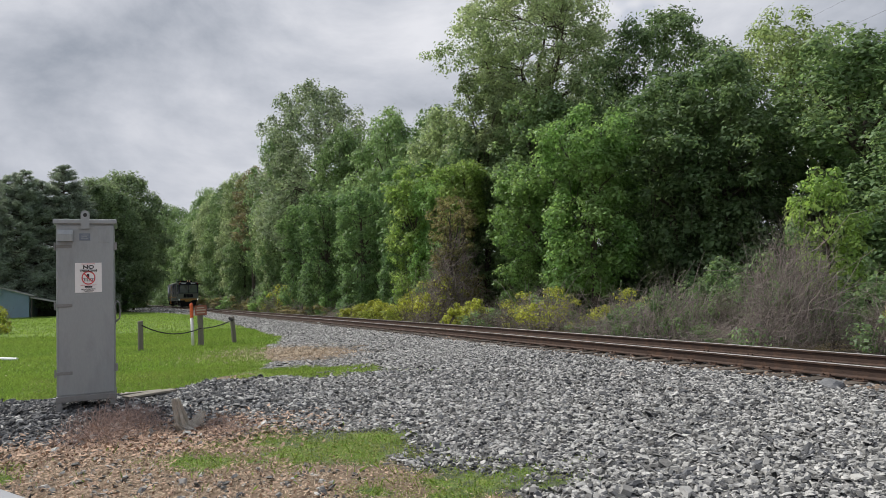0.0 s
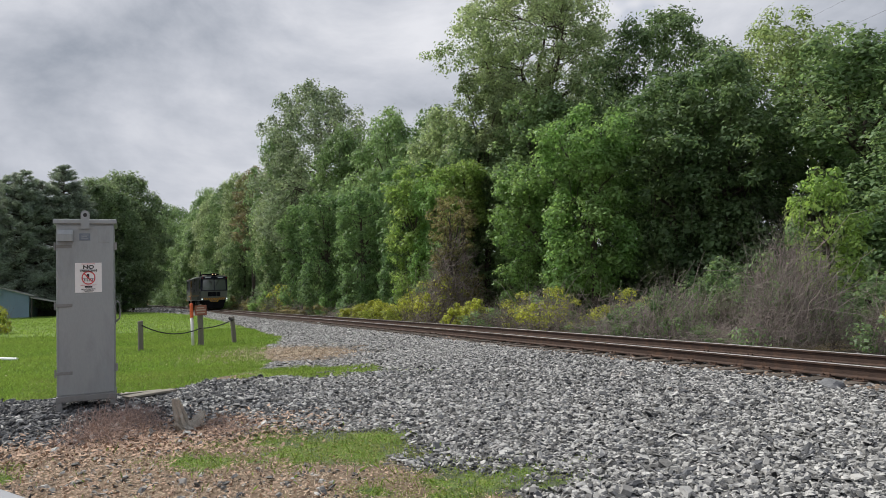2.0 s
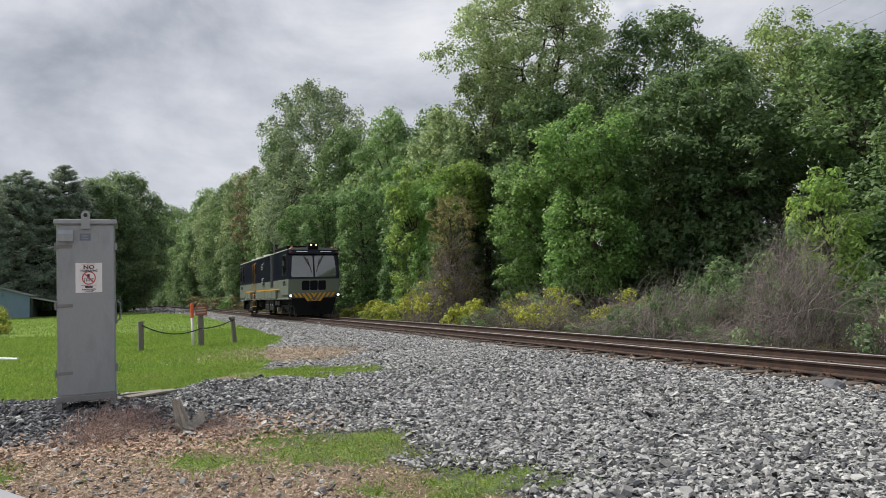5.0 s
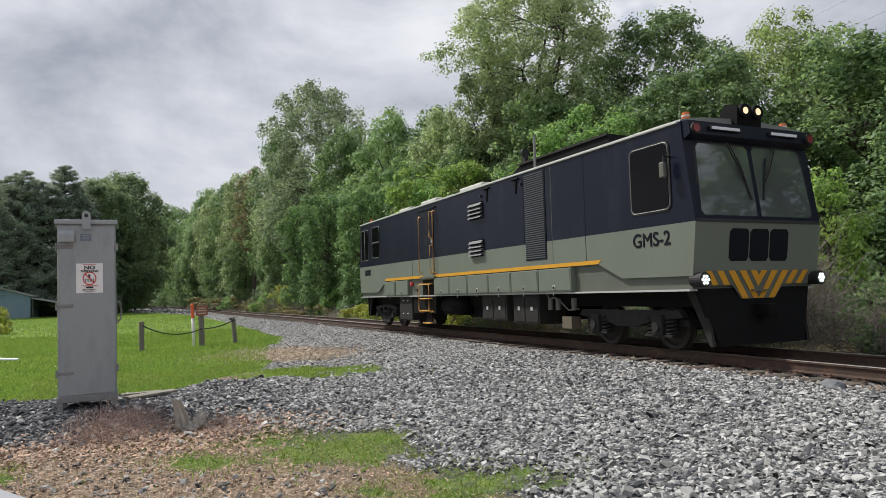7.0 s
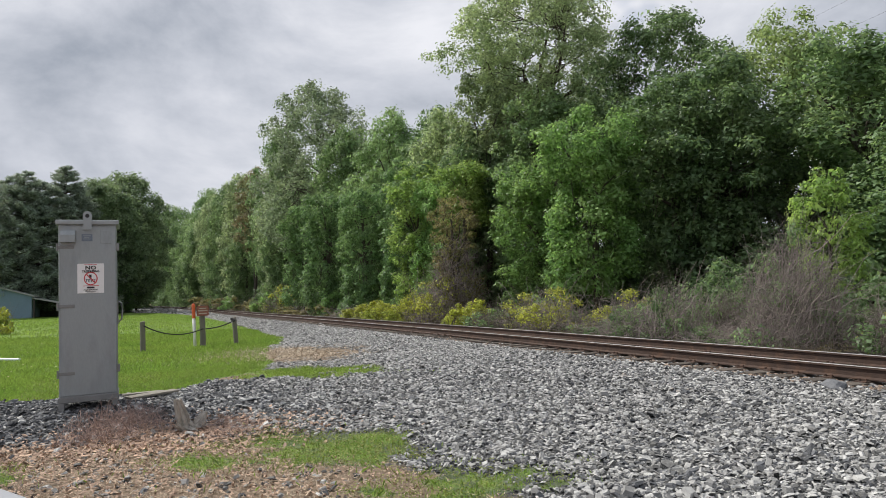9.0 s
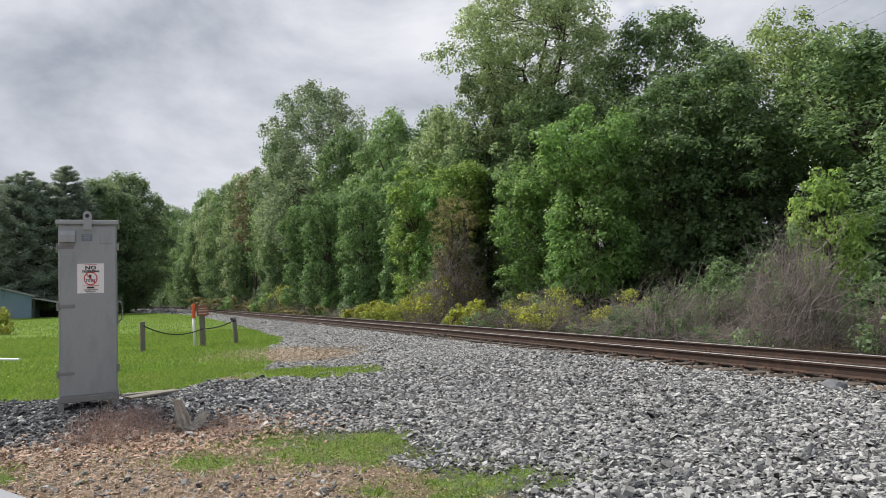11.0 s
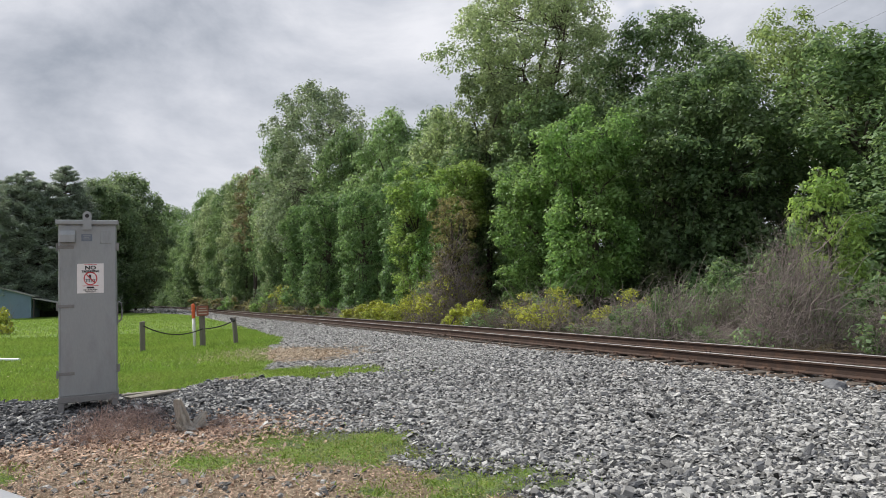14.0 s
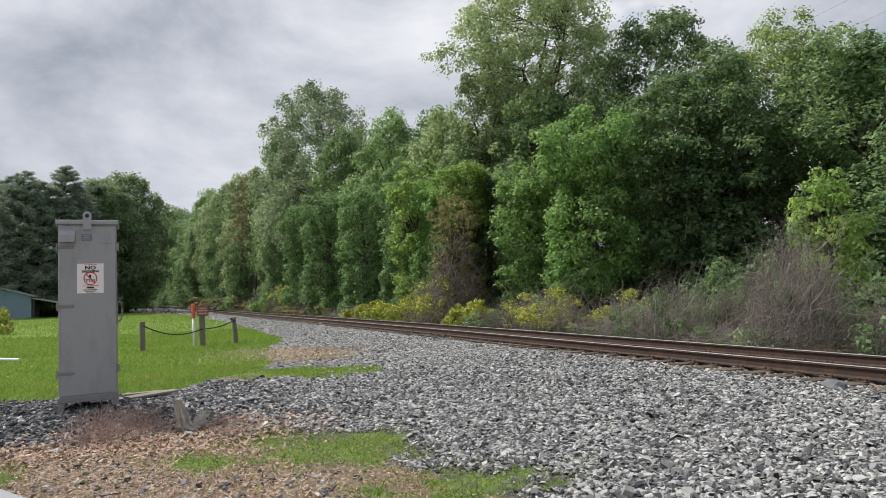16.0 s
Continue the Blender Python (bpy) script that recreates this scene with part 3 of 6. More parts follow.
def build_tree(h, w, leaf, label, base, clumps, per, size, clump_r, trunk_r=None, outline=ROUND, inner=0.6, fill=0, lump=0.45, fork=None, category="tree"):
    """A broad-leaved tree of height h and crown width w at the origin: trunk, limbs and a crown of leaf clumps within an uneven outline.
    base: where the crown begins, as a part of h; inner: how far in the clumps reach; fill: leaves in the crown's depth; fork: height at which the trunk parts into limbs."""
    t = thing("tree", label, category)
    trunk_r = trunk_r or 0.016 * h
    zs, ws = zip(*outline)
    seed = random.uniform(0, 50)

    def spot(depth):
        q = random.random()
        while random.random() > 0.25 + 0.75 * np.interp(q, zs, ws):
            q = random.random()
        ang = random.uniform(0, 2 * math.pi)
        bulge = 1 - lump * 0.35 + lump * noise.noise(Vector((math.cos(ang) * 1.3 + seed, math.sin(ang) * 1.3, q * h * (1 - base) * 0.33)))
        bulge += lump * 0.35 * noise.noise(Vector((math.cos(ang) * 3.1 - seed, math.sin(ang) * 3.1, q * h * (1 - base) * 0.8)))
        r = w / 2 * float(np.interp(q, zs, ws)) * bulge * depth
        dome = 1 - 0.07 * lump * (1 + math.sin(ang * 3 + seed)) * (q > 0.8)
        return Vector((r * math.cos(ang), r * math.sin(ang), h * (base + (1 - base) * q * dome)))

    bm = B()
    fork = fork or h * (base + 0.55 * (1 - base))
    bend_ = Vector((random.uniform(-0.02, 0.02) * h, random.uniform(-0.02, 0.02) * h, fork))
    limb(bm, (0, 0, -0.3), bend_, trunk_r, trunk_r * 0.62, 0.012, 7, 9)
    arms = []
    na = 9 if inner > 0.5 else 14
    for i in range(na):
        goal = spot(0.62)
        ang = 2 * math.pi * i / na
        rr = math.hypot(goal.x, goal.y)
        goal.x, goal.y = rr * math.cos(ang), rr * math.sin(ang)
        start = bend_ * random.uniform(0.72, 1.0)
        goal.z = max(goal.z, start.z + 0.25 * rr + 0.5)
        goal.z = min(goal.z, h - 0.8)
        mid = start.lerp(goal, 0.5) + Vector((0, 0, 0.12 * rr))
        limb(bm, start, mid, trunk_r * 0.42, trunk_r * 0.25, 0.05, 4, 6)
        limb(bm, mid, goal, trunk_r * 0.25, trunk_r * 0.08, 0.06, 4, 5)
        arms += [start.lerp(mid, k) for k in (0.6, 0.8)] + [mid.lerp(goal, k) for k in (0.0, 0.15, 0.3, 0.45, 0.6, 0.75, 0.88, 1.0)]
    cs, rs = [], []
    for i in range(clumps):
        c = spot(inner + (1 - inner) * random.random() ** 0.6)
        cr = clump_r * random.uniform(0.55, 1.1)
        c.z = min(c.z, h - 0.5 * cr)
        cs.append(tuple(c))
        rs.append(cr)
        if i % 4 == 0:
            a = random.choice(sorted(arms, key=lambda k: (k - c).length + 0.8 * abs(k.z - c.z + 0.6))[:6])
            limb(bm, a, c, trunk_r * 0.09, 0.008, 0.10, 4, 4)
    part("trunk", bm, M_BARK, t, "dark bark trunk and limbs", True)
    v, f = leaf_cloud(np.array(cs), np.array(rs), per, size)
    if fill:
        deep = np.array([tuple(spot(0.55 * random.random() ** 0.5)) for _ in range(fill // 8)])
        v2, f2 = leaf_cloud(deep, np.full(len(deep), clump_r), 8, size * 1.5)
        v, f = np.concatenate([v, v2]), np.concatenate([f, f2 + len(v)])
    crown = new("crown", np_mesh("crown", v, f, leaf))
    crown.parent = t
    return t


def put(ob, x, y, turn=0.0, s=1.0, sz=None):
    """Place a thing on the ground."""
    z = float(ground_z(np.array([x]), np.array([y]))[0])
    ob.matrix_basis = Matrix.LocRotScale((x, y, z), Euler((0, 0, radians(turn))), (s, s, sz or s))
    return ob


def again(ob, x, y, turn, s=1.0, sz=None):
    o = copy_thing(ob, Matrix.Identity(4))
    return put(o, x, y, turn, s, sz)


def build_pine(h, w, label):
    t = thing("pine_tree", label, "conifer")
    bm = B()
    limb(bm, (0, 0, -0.3), (0, 0, h * 0.97), 0.02 * h, 0.03, 0.01, 6, 8)
    cs, rs = [], []
    for i in range(240):
        zz = random.random() ** 0.9
        z = h * (0.05 + 0.93 * zz)
        ang = random.uniform(0, 6.283)
        R = w / 2 * (1 - zz) ** 0.5 * random.uniform(0.5, 1.05) + 0.35
        tip = Vector((R * math.cos(ang), R * math.sin(ang), z + R * 0.15))
        limb(bm, (0, 0, z - R * 0.1), tip, 0.05, 0.012, 0.03, 2, 4)
        for q in (0.45, 0.75, 1.0):
            cs.append((tip.x * q, tip.y * q, z - R * 0.1 * (1 - q) + R * 0.15 * q))
            rs.append(0.32 + 0.42 * (1 - zz) * q)
    part("trunk", bm, M_BARK, t, "", True)
    v, f = leaf_cloud(np.array(cs), np.array(rs), 45, 0.23, 0.6, 0.0, 0.17, 0.2)
    crown = new("crown", np_mesh("crown", v, f, L_PINE))
    crown.parent = t
    return t


def twigs(n, w, h, r=0.006, upright=0.0, reach=1.0):
    """Dry tangled stems: three-sided bars that wander through a mound. Returns verts and quads."""
    J = 5
    rr0 = w / 2 * rng.uniform(0, 1, n) ** 0.6
    ang = rng.uniform(0, 2 * np.pi, n)
    dome = h * np.sqrt(np.maximum(0.05, 1 - (rr0 / (w / 2)) ** 2))
    p = np.stack([rr0 * np.cos(ang), rr0 * np.sin(ang), dome * rng.uniform(0, 0.75, n) * (1 - upright)], 1)
    d = rng.normal(size=(n, 3)) + np.stack([np.cos(ang) * 0.3, np.sin(ang) * 0.3, rng.uniform(0.2, 2.2, n)], 1)
    d /= np.linalg.norm(d, axis=1)[:, None]
    step = reach * min(h, 1.6) * rng.uniform(0.05, 0.15, n)[:, None]
    c = [p]
    for k in range(J - 1):
        d = d + rng.normal(0, 0.42 / reach, (n, 3)) - np.array([0, 0, 0.12 * (1 - upright) * k / 3])
        d /= np.linalg.norm(d, axis=1)[:, None]
        p = p + d * step
        p[:, 2] = np.maximum(p[:, 2], 0)
        c.append(p)
    c = np.stack(c, 1)
    t = np.linspace(0, 1, J)
    rr = r * rng.uniform(0.5, 1.5, n)[:, None] * (1 - 0.7 * t)
    v = []
    for k in range(3):
        a = 2 * np.pi * k / 3
        v.append(c + np.stack([rr * math.cos(a), rr * math.sin(a) * 0.7, rr * math.sin(a) * 0.7], 2))
    v = np.stack(v, 2).reshape(-1, 3)
    base = (np.arange(n) * J * 3)[:, None, None] + (np.arange(J - 1) * 3)[None, :, None]
    f = np.concatenate([np.stack([base + k, base + (k + 1) % 3, base + 3 + (k + 1) % 3, base + 3 + k], 3).reshape(-1, 4) for k in range(3)])
    return v, f


def build_bush(w, h, n, leaf, leaves, label, mat=None, size=0.05, name="bush", lh=0.9, thick=0.0055):
    t = thing(name, label, "bush")
    if n:
        v, f = twigs(n, w, h, thick)
        v2, f2 = twigs(n // 8, w, h, thick * 1.4, 0.1, 2.0)      # long arching runners
        f = np.concatenate([f, f2 + len(v)])
        v = np.concatenate([v, v2])
        o = new("brushwood", np_mesh("brushwood", v, f, mat or M_TWIG))
        o["kind"] = "stuff"
        o.parent = t
    if leaves:
        k = max(8, leaves // 60)
        ang, rr = rng.uniform(0, 6.283, k), w / 2 * rng.uniform(0, 1, k) ** 0.5
        cz = h * lh * rng.uniform(0.05, 1, k) * (1 - 0.6 * (rr / (w / 2)) ** 2)
        v, f = leaf_cloud(np.stack([rr * np.cos(ang), rr * np.sin(ang), cz], 1), rng.uniform(0.15, 0.4, k) * min(1.5, h * 0.6), 60, size)
        o = new("foliage", np_mesh("foliage", v, f, leaf))
        o["kind"] = "stuff"
        o.parent = t
    return t


G = "trees of the wood beside the track"
# single trees that stand out
put(tagged(build_tree(20.2, 13.4, L_LIGHT, "tall airy light green tree with dark forked limbs", 0.56, 620, 85, 0.088, 0.70, 0.42, UMBRELLA, 0.3, 0, 0.5, 11.2), group=G), 21.9, 33.8, 20)
put(tagged(build_tree(16.0, 10.0, L_DARK, "dense dark green broad-leaved tree", 0.1, 520, 105, 0.088, 0.72, 0.3, TALL, 0.6, 2400, 0.4), group=G), 25.0, 26.6, 80)
put(tagged(build_tree(15.4, 10.5, L_FRESH, "light green poplar-like tree with upright branches", 0.12, 460, 95, 0.088, 0.70, 0.26, TALL, 0.5, 1500, 0.6), group=G), 30.0, 23.5, 10)
put(tagged(build_tree(23.4, 15.5, L_GREY, "tall spreading tree with thin spring leaves", 0.2, 480, 80, 0.135, 1.05, 0.36, ROUND, 0.4, 900, 0.5), group=G), 17.5, 67.2, 130)
VINE = tagged(build_tree(9.0, 4.0, L_VINE, "tree wrapped to the ground in dark green vines", 0.04, 220, 85, 0.085, 0.52, 0.2, CURTAIN, 0.8, 1200, 0.35), group=G)
put(VINE, 14.2, 43.3, 0)
again(VINE, 13.6, 50.8, 120, 1.02, 1.08)
again(VINE, 14.4, 61.6, 200, 1.1, 1.12)
again(VINE, 15.6, 38.5, 260, 1.0, 1.1)
BRIGHT = tagged(build_tree(9.0, 5.0, L_BRIGHT, "bright green vine-hung tree in sunlight", 0.16, 280, 95, 0.080, 0.55, 0.18, CURTAIN, 0.75, 1200, 0.6), group=G)
put(BRIGHT, 17.3, 22.8, 40)
put(tagged(build_tree(8.5, 3.0, L_YOUNG, "slim bright green vine-topped tree", 0.62, 95, 95, 0.075, 0.45, 0.17, CURTAIN, 0.6, 300, 0.5), group=G), 16.0, 31.8, 10)
HUNG = put(tagged(build_tree(6.4, 2.8, L_OLIVE, "dead tree hung with brown and yellow-green vines", 0.03, 120, 60, 0.055, 0.36, 0.15, CURTAIN, 0.7, 500, 0.4), group=G), 14.2, 29.6, 0)
v, f = twigs(2600, 2.6, 5.6, 0.012, 0.0, 1.1)
o = new("brushwood", np_mesh("brushwood", v, f, M_TWIG))
o.parent = HUNG
tagged(o, "dry brown hanging vine stems", kind="stuff")
put(tagged(build_tree(19.0, 6.0, L_RED, "tree with reddish young leaves", 0.4, 150, 45, 0.14, 0.75, 0.25, ROUND, 0.4, 0, 0.5), group=G), 14.6, 90.7, 0)
put(tagged(build_tree(4.2, 2.5, L_YOUNG, "small bright green young tree", 0.3, 110, 40, 0.06, 0.28, 0.05, ROUND, 0.5, 200, 0.5), group=G), 15.5, 11.1, 30, 0.85, 1.05)
# the body of the wood
MID = tagged(build_tree(14.0, 7.6, L_MID, "mid green woodland tree", 0.1, 270, 80, 0.115, 0.8, None, TALL, 0.6, 1800, 0.45), group=G)
DARK = tagged(build_tree(12.5, 6.8, L_DARK, "dark green woodland tree", 0.06, 260, 80, 0.11, 0.75, None, TALL, 0.65, 1800, 0.45), group=G)
LIGHT = tagged(build_tree(13.0, 6.8, L_LIGHT, "light green woodland tree", 0.12, 260, 80, 0.11, 0.75, None, ROUND, 0.55, 1400, 0.5), group=G)
put(MID, 18.6, 50.0, 0, 1.0, 1.17)
put(DARK, 21.0, 22.0, 0, 0.9, 0.85)
put(LIGHT, 18.6, 40.3, 0, 0.95, 1.05)
KINDS = {"m": MID, "d": DARK, "l": LIGHT, "v": VINE}
for k, x, y, s, sz in (
        ("m", 17.0, 83.9, 1.15, 1.62), ("l", 15.0, 104, 1.2, 1.56), ("m", 15.0, 119, 1.2, 1.52), ("l", 14.5, 134, 1.3, 1.65),
        ("m", 17.5, 58.0, 1.0, 1.22), ("d", 20.5, 45.0, 1.05, 1.22), ("d", 18.0, 34.5, 0.8, 0.9), ("m", 20.0, 30.0, 0.9, 0.88),
        ("d", 22.5, 20.5, 0.95, 0.9), ("m", 25.5, 17.0, 1.0, 0.82), ("l", 28.0, 18.2, 0.9, 0.76), ("d", 23.5, 12.8, 0.9, 0.66)):
    again(KINDS[k], x, y, random.uniform(0, 360), s, sz)
for k, x, y, s, sz in (
        ("m", 26.0, 33.0, 1.0, 0.95), ("d", 31.0, 29.0, 1.1, 1.0), ("m", 33.0, 18.0, 1.1, 0.95), ("d", 25.0, 11.5, 1.0, 0.8),
        ("l", 30.5, 12.0, 1.0, 0.9), ("d", 24.0, 6.0, 1.0, 0.85), ("m", 22.0, 0.5, 1.0, 0.9), ("m", 24.0, 41.0, 1.0, 1.0),
        ("d", 23.5, 52.0, 1.0, 1.1), ("m", 23.0, 62.0, 1.0, 1.2), ("d", 22.0, 75.0, 1.1, 1.3), ("l", 21.0, 92.0, 1.2, 1.4),
        ("m", 17.2, 86.0, 1.0, 1.35), ("l", 15.5, 79.0, 0.9, 1.15), ("d", 15.5, 75.0, 0.9, 1.1), ("d", 14.5, 97.0, 0.9, 1.0), ("m", 14.5, 150.0, 1.4, 1.8), ("d", -2.5, 165.0, 1.3, 1.4), ("d", 11.8, 184.0, 1.5, 2.0), ("m", 9.8, 200.0, 1.6, 2.0), ("d", 9.0, 212.0, 1.6, 2.1), ("m", 5.5, 222.0, 1.6, 2.2),
        ("l", -3.0, 172.0, 1.4, 1.4), ("m", 14.5, 128.0, 1.0, 1.0), ("d", 13.0, 158.0, 1.4, 1.3), ("d", 13.5, 142.0, 1.5, 1.5), ("m", 18.0, 152.0, 1.6, 1.6), ("d", 20.0, 126.0, 1.5, 1.5), ("m", 13.5, 170.0, 1.6, 1.5), ("m", -2.5, 158.0, 1.3, 1.2), ("d", 0.5, 140.0, 1.2, 1.2), ("d", -4.0, 135.0, 1.2, 1.2), ("d", 38.0, 24.0, 1.2, 1.1), ("d", 36.0, 36.0, 1.2, 1.1)):
    again(KINDS[k], x, y, random.uniform(0, 360), s, sz)
# standing in front of the wood
again(BRIGHT, 17.0, 26.2, 200, 0.95, 0.84)
again(BRIGHT, 15.8, 34.5, 100, 0.75, 0.9)
put(tagged(build_tree(14.0, 4.0, L_LIGHT, "tall slender tree hung with light green vines", 0.2, 210, 75, 0.09, 0.55, 0.2, CURTAIN, 0.6, 600, 0.5), group=G), 18.2, 33.6, 50)
put(tagged(build_tree(9.4, 4.0, L_YOUNG, "light green vine-hung tree", 0.05, 190, 80, 0.085, 0.5, 0.15, CURTAIN, 0.7, 800, 0.5), group=G), 15.4, 36.6, 0)
UNDER = tagged(build_bush(5.5, 3.2, 0, L_DARK, 7000, "dark green undergrowth below the trees", size=0.085, name="undergrowth"), group=G)
put(UNDER, 20.0, 18.0)
for x, y, s in ((21, 9, 1), (24, 2, 1.2), (19, 25, 1), (23, 31, 1.2), (20.5, 38, 1), (21, 46, 1.1), (20, 55, 1.2), (20, 65, 1.3), (19, 76, 1.4), (18, 88, 1.5), (17, 100, 1.6), (16.5, 116, 1.8), (28, 24, 1.2), (30, 14, 1.3), (27, 8, 1.2), (34, 30, 1.5),
                (14.5, 142, 1.5), (-0.5, 135, 1.6), (-2.5, 140, 1.6), (-2.5, 150, 1.8), (12.5, 160, 1.8), (13.0, 172, 1.8), (10.5, 192, 1.8), (9.5, 205, 2.0), (-6, 120, 1.6), (-10, 110, 1.6), (17.5, 12.5, 0.8), (17, 15.5, 0.8), (35, 20, 1.5), (30, 40, 1.5), (28, 55, 1.5), (27, 72, 1.6), (26, 92, 2), (42, 10, 2.6), (44, 26, 2.6), (43, 42, 2.6), (40, 58, 2.6), (36, 75, 2.6), (34, 95, 2.8), (40, -6, 2.6), (24, 118, 2.6), (26, 15, 1.3), (23.5, 24.5, 1.2), (25.5, 36, 1.3)):
    again(UNDER, x, y, random.uniform(0, 360), s)
# the lawn's far side
G2 = "trees behind the lawn"
PINE = tagged(build_pine(17.0, 9.0, "tall dark green pine behind the lawn"), group=G2)
put(PINE, -6.8, 86.5, 0)
again(PINE, -10.4, 83.0, 70, 0.95, 0.92)
again(PINE, -13.5, 80.0, 140, 0.9, 0.85)
again(PINE, -2.8, 96.0, 200, 0.9, 0.92)
again(PINE, -17.5, 88.0, 20, 1.0, 1.0)
again(PINE, -8.6, 84.0, 250, 1.05, 0.86)
again(PINE, -5.0, 88.0, 300, 0.9, 0.8)
again(PINE, -12.3, 86.0, 40, 1.1, 0.9)
MAPLE = tagged(build_tree(17.5, 12.0, L_MAPLE, "round green maple behind the lawn", 0.05, 380, 85, 0.16, 1.0, None, ROUND, 0.65, 2400, 0.3), group=G2)
put(MAPLE, -0.6, 98.6, 0, 1.0, 1.05)
again(MAPLE, -3.2, 92.0, 90, 0.85, 0.93)
again(MAPLE, -0.5, 128.0, 190, 0.95, 1.1)
for x, y, s in ((-18, 95, 1.0), (-13, 96, 0.9), (-9, 97, 0.8), (-6, 101, 0.9), (-23, 84, 1.0), (-28, 92, 1.1), (0.5, 108, 0.9)):
    again(DARK, x, y, random.uniform(0, 360), s, s * 0.8)
for x, y, s in ((-7.5, 88, 0.9), (-4.5, 90, 0.8), (-1.5, 93.5, 0.8), (-2.6, 89, 0.6)):
    again(VINE, x, y, random.uniform(0, 360), s * 1.3, s * 0.6)


# ---- scrub beside the track ----
S = "scrub along the track"
DRY = tagged(build_bush(2.3, 2.45, 2400, L_MID, 1100, "tall grey-brown tangle of bare arching stems"), group=S)
put(DRY, 13.6, 10.7, 0, 0.95, 1.32)
again(DRY, 14.3, 8.6, 130, 0.8, 0.62)
LOW = tagged(build_bush(2.4, 1.25, 1000, L_MID, 1500, "low brown and olive tangle of dry stems"), group=S)
FAR = tagged(build_bush(2.4, 1.25, 260, L_OLIVE, 900, "low brown and olive tangle of dry stems", size=0.08), group=S)
put(FAR, 12.9, 45.0, 30, 1.2, 0.7)
YEL = tagged(build_bush(2.6, 1.3, 200, L_YELLOW, 4200, "low yellow-green leafy bush", size=0.06), group=S)
GRN = tagged(build_bush(2.2, 1.2, 100, L_BRIGHT, 4200, "low bright green leafy bush", size=0.06), group=S)
OLV = tagged(build_bush(2.3, 1.8, 850, L_YELLOW, 1600, "dry stems mixed with yellow-green leaves", size=0.05), group=S)
put(LOW, 13.4, 14.2, 0, 0.85, 1.45)
put(OLV, 13.3, 19.9, 0, 1.05, 1.0)
put(YEL, 12.9, 37.5, 0)
put(GRN, 14.2, 16.3, 0)
for k, x, y, s, sz in ((LOW, 13.3, 12.6, 0.75, 0.5), (LOW, 13.2, 15.7, 0.8, 0.95), (LOW, 13.2, 17.4, 0.7, 0.5), (LOW, 13.4, 7.6, 1.0, 1.1), (LOW, 13.2, 5.8, 1.0, 1.1),
                       (OLV, 14.4, 8.3, 0.9, 0.9), (OLV, 13.4, 21.8, 1.0, 0.9), (LOW, 13.0, 23.6, 1.0, 0.8), (YEL, 13.2, 26.0, 0.9, 1.0), (OLV, 13.6, 29.5, 1.2, 1.5),
                       (OLV, 13.6, 31.5, 1.1, 1.4), (YEL, 13.4, 33.5, 1.0, 1.1), (YEL, 12.8, 35.6, 1.0, 0.9), (YEL, 12.7, 39.8, 1.0, 0.8), (LOW, 12.6, 42.0, 1.0, 0.7),
                       (GRN, 13.4, 49.0, 1.4, 1.8), (FAR, 13.0, 49.0, 1.4, 0.9), (FAR, 13.1, 54.0, 1.6, 1.1), (FAR, 13.0, 59.0, 1.6, 1.0),
                       (OLV, 13.2, 65.0, 1.6, 1.8), (GRN, 13.2, 70.0, 2.0, 2.0), (FAR, 13.2, 72.0, 2.0, 1.4), (FAR, 13.4, 80.0, 2.0, 1.3), (FAR, 13.6, 90.0, 2.2, 2.0),
                       (GRN, 13.8, 100.0, 2.4, 2.4), (FAR, 13.6, 110.0, 2.4, 2.2), (FAR, 13.2, 122.0, 2.6, 2.2), (FAR, 13.0, 135.0, 3.0, 2.6), (GRN, 15.6, 24.0, 1.2, 1.3),
                       (OLV, 15.4, 18.5, 1.0, 1.0), (DRY, 15.0, 13.6, 0.8, 0.75)):
    again(k, x, y, random.uniform(0, 360), s, sz)


# ---- the trackside cabinet ----
def flat_bars(parent, rows, x0, x1, y, mat, name="print_line"):
    """Unreadable print: thin bars at heights z with thickness h, proud of the plane y."""
    for z, h, a, b in rows:
        part(name, box(B(), x0 + (x1 - x0) * a, x0 + (x1 - x0) * b, y - 0.002, y, z, z + h), mat, parent)


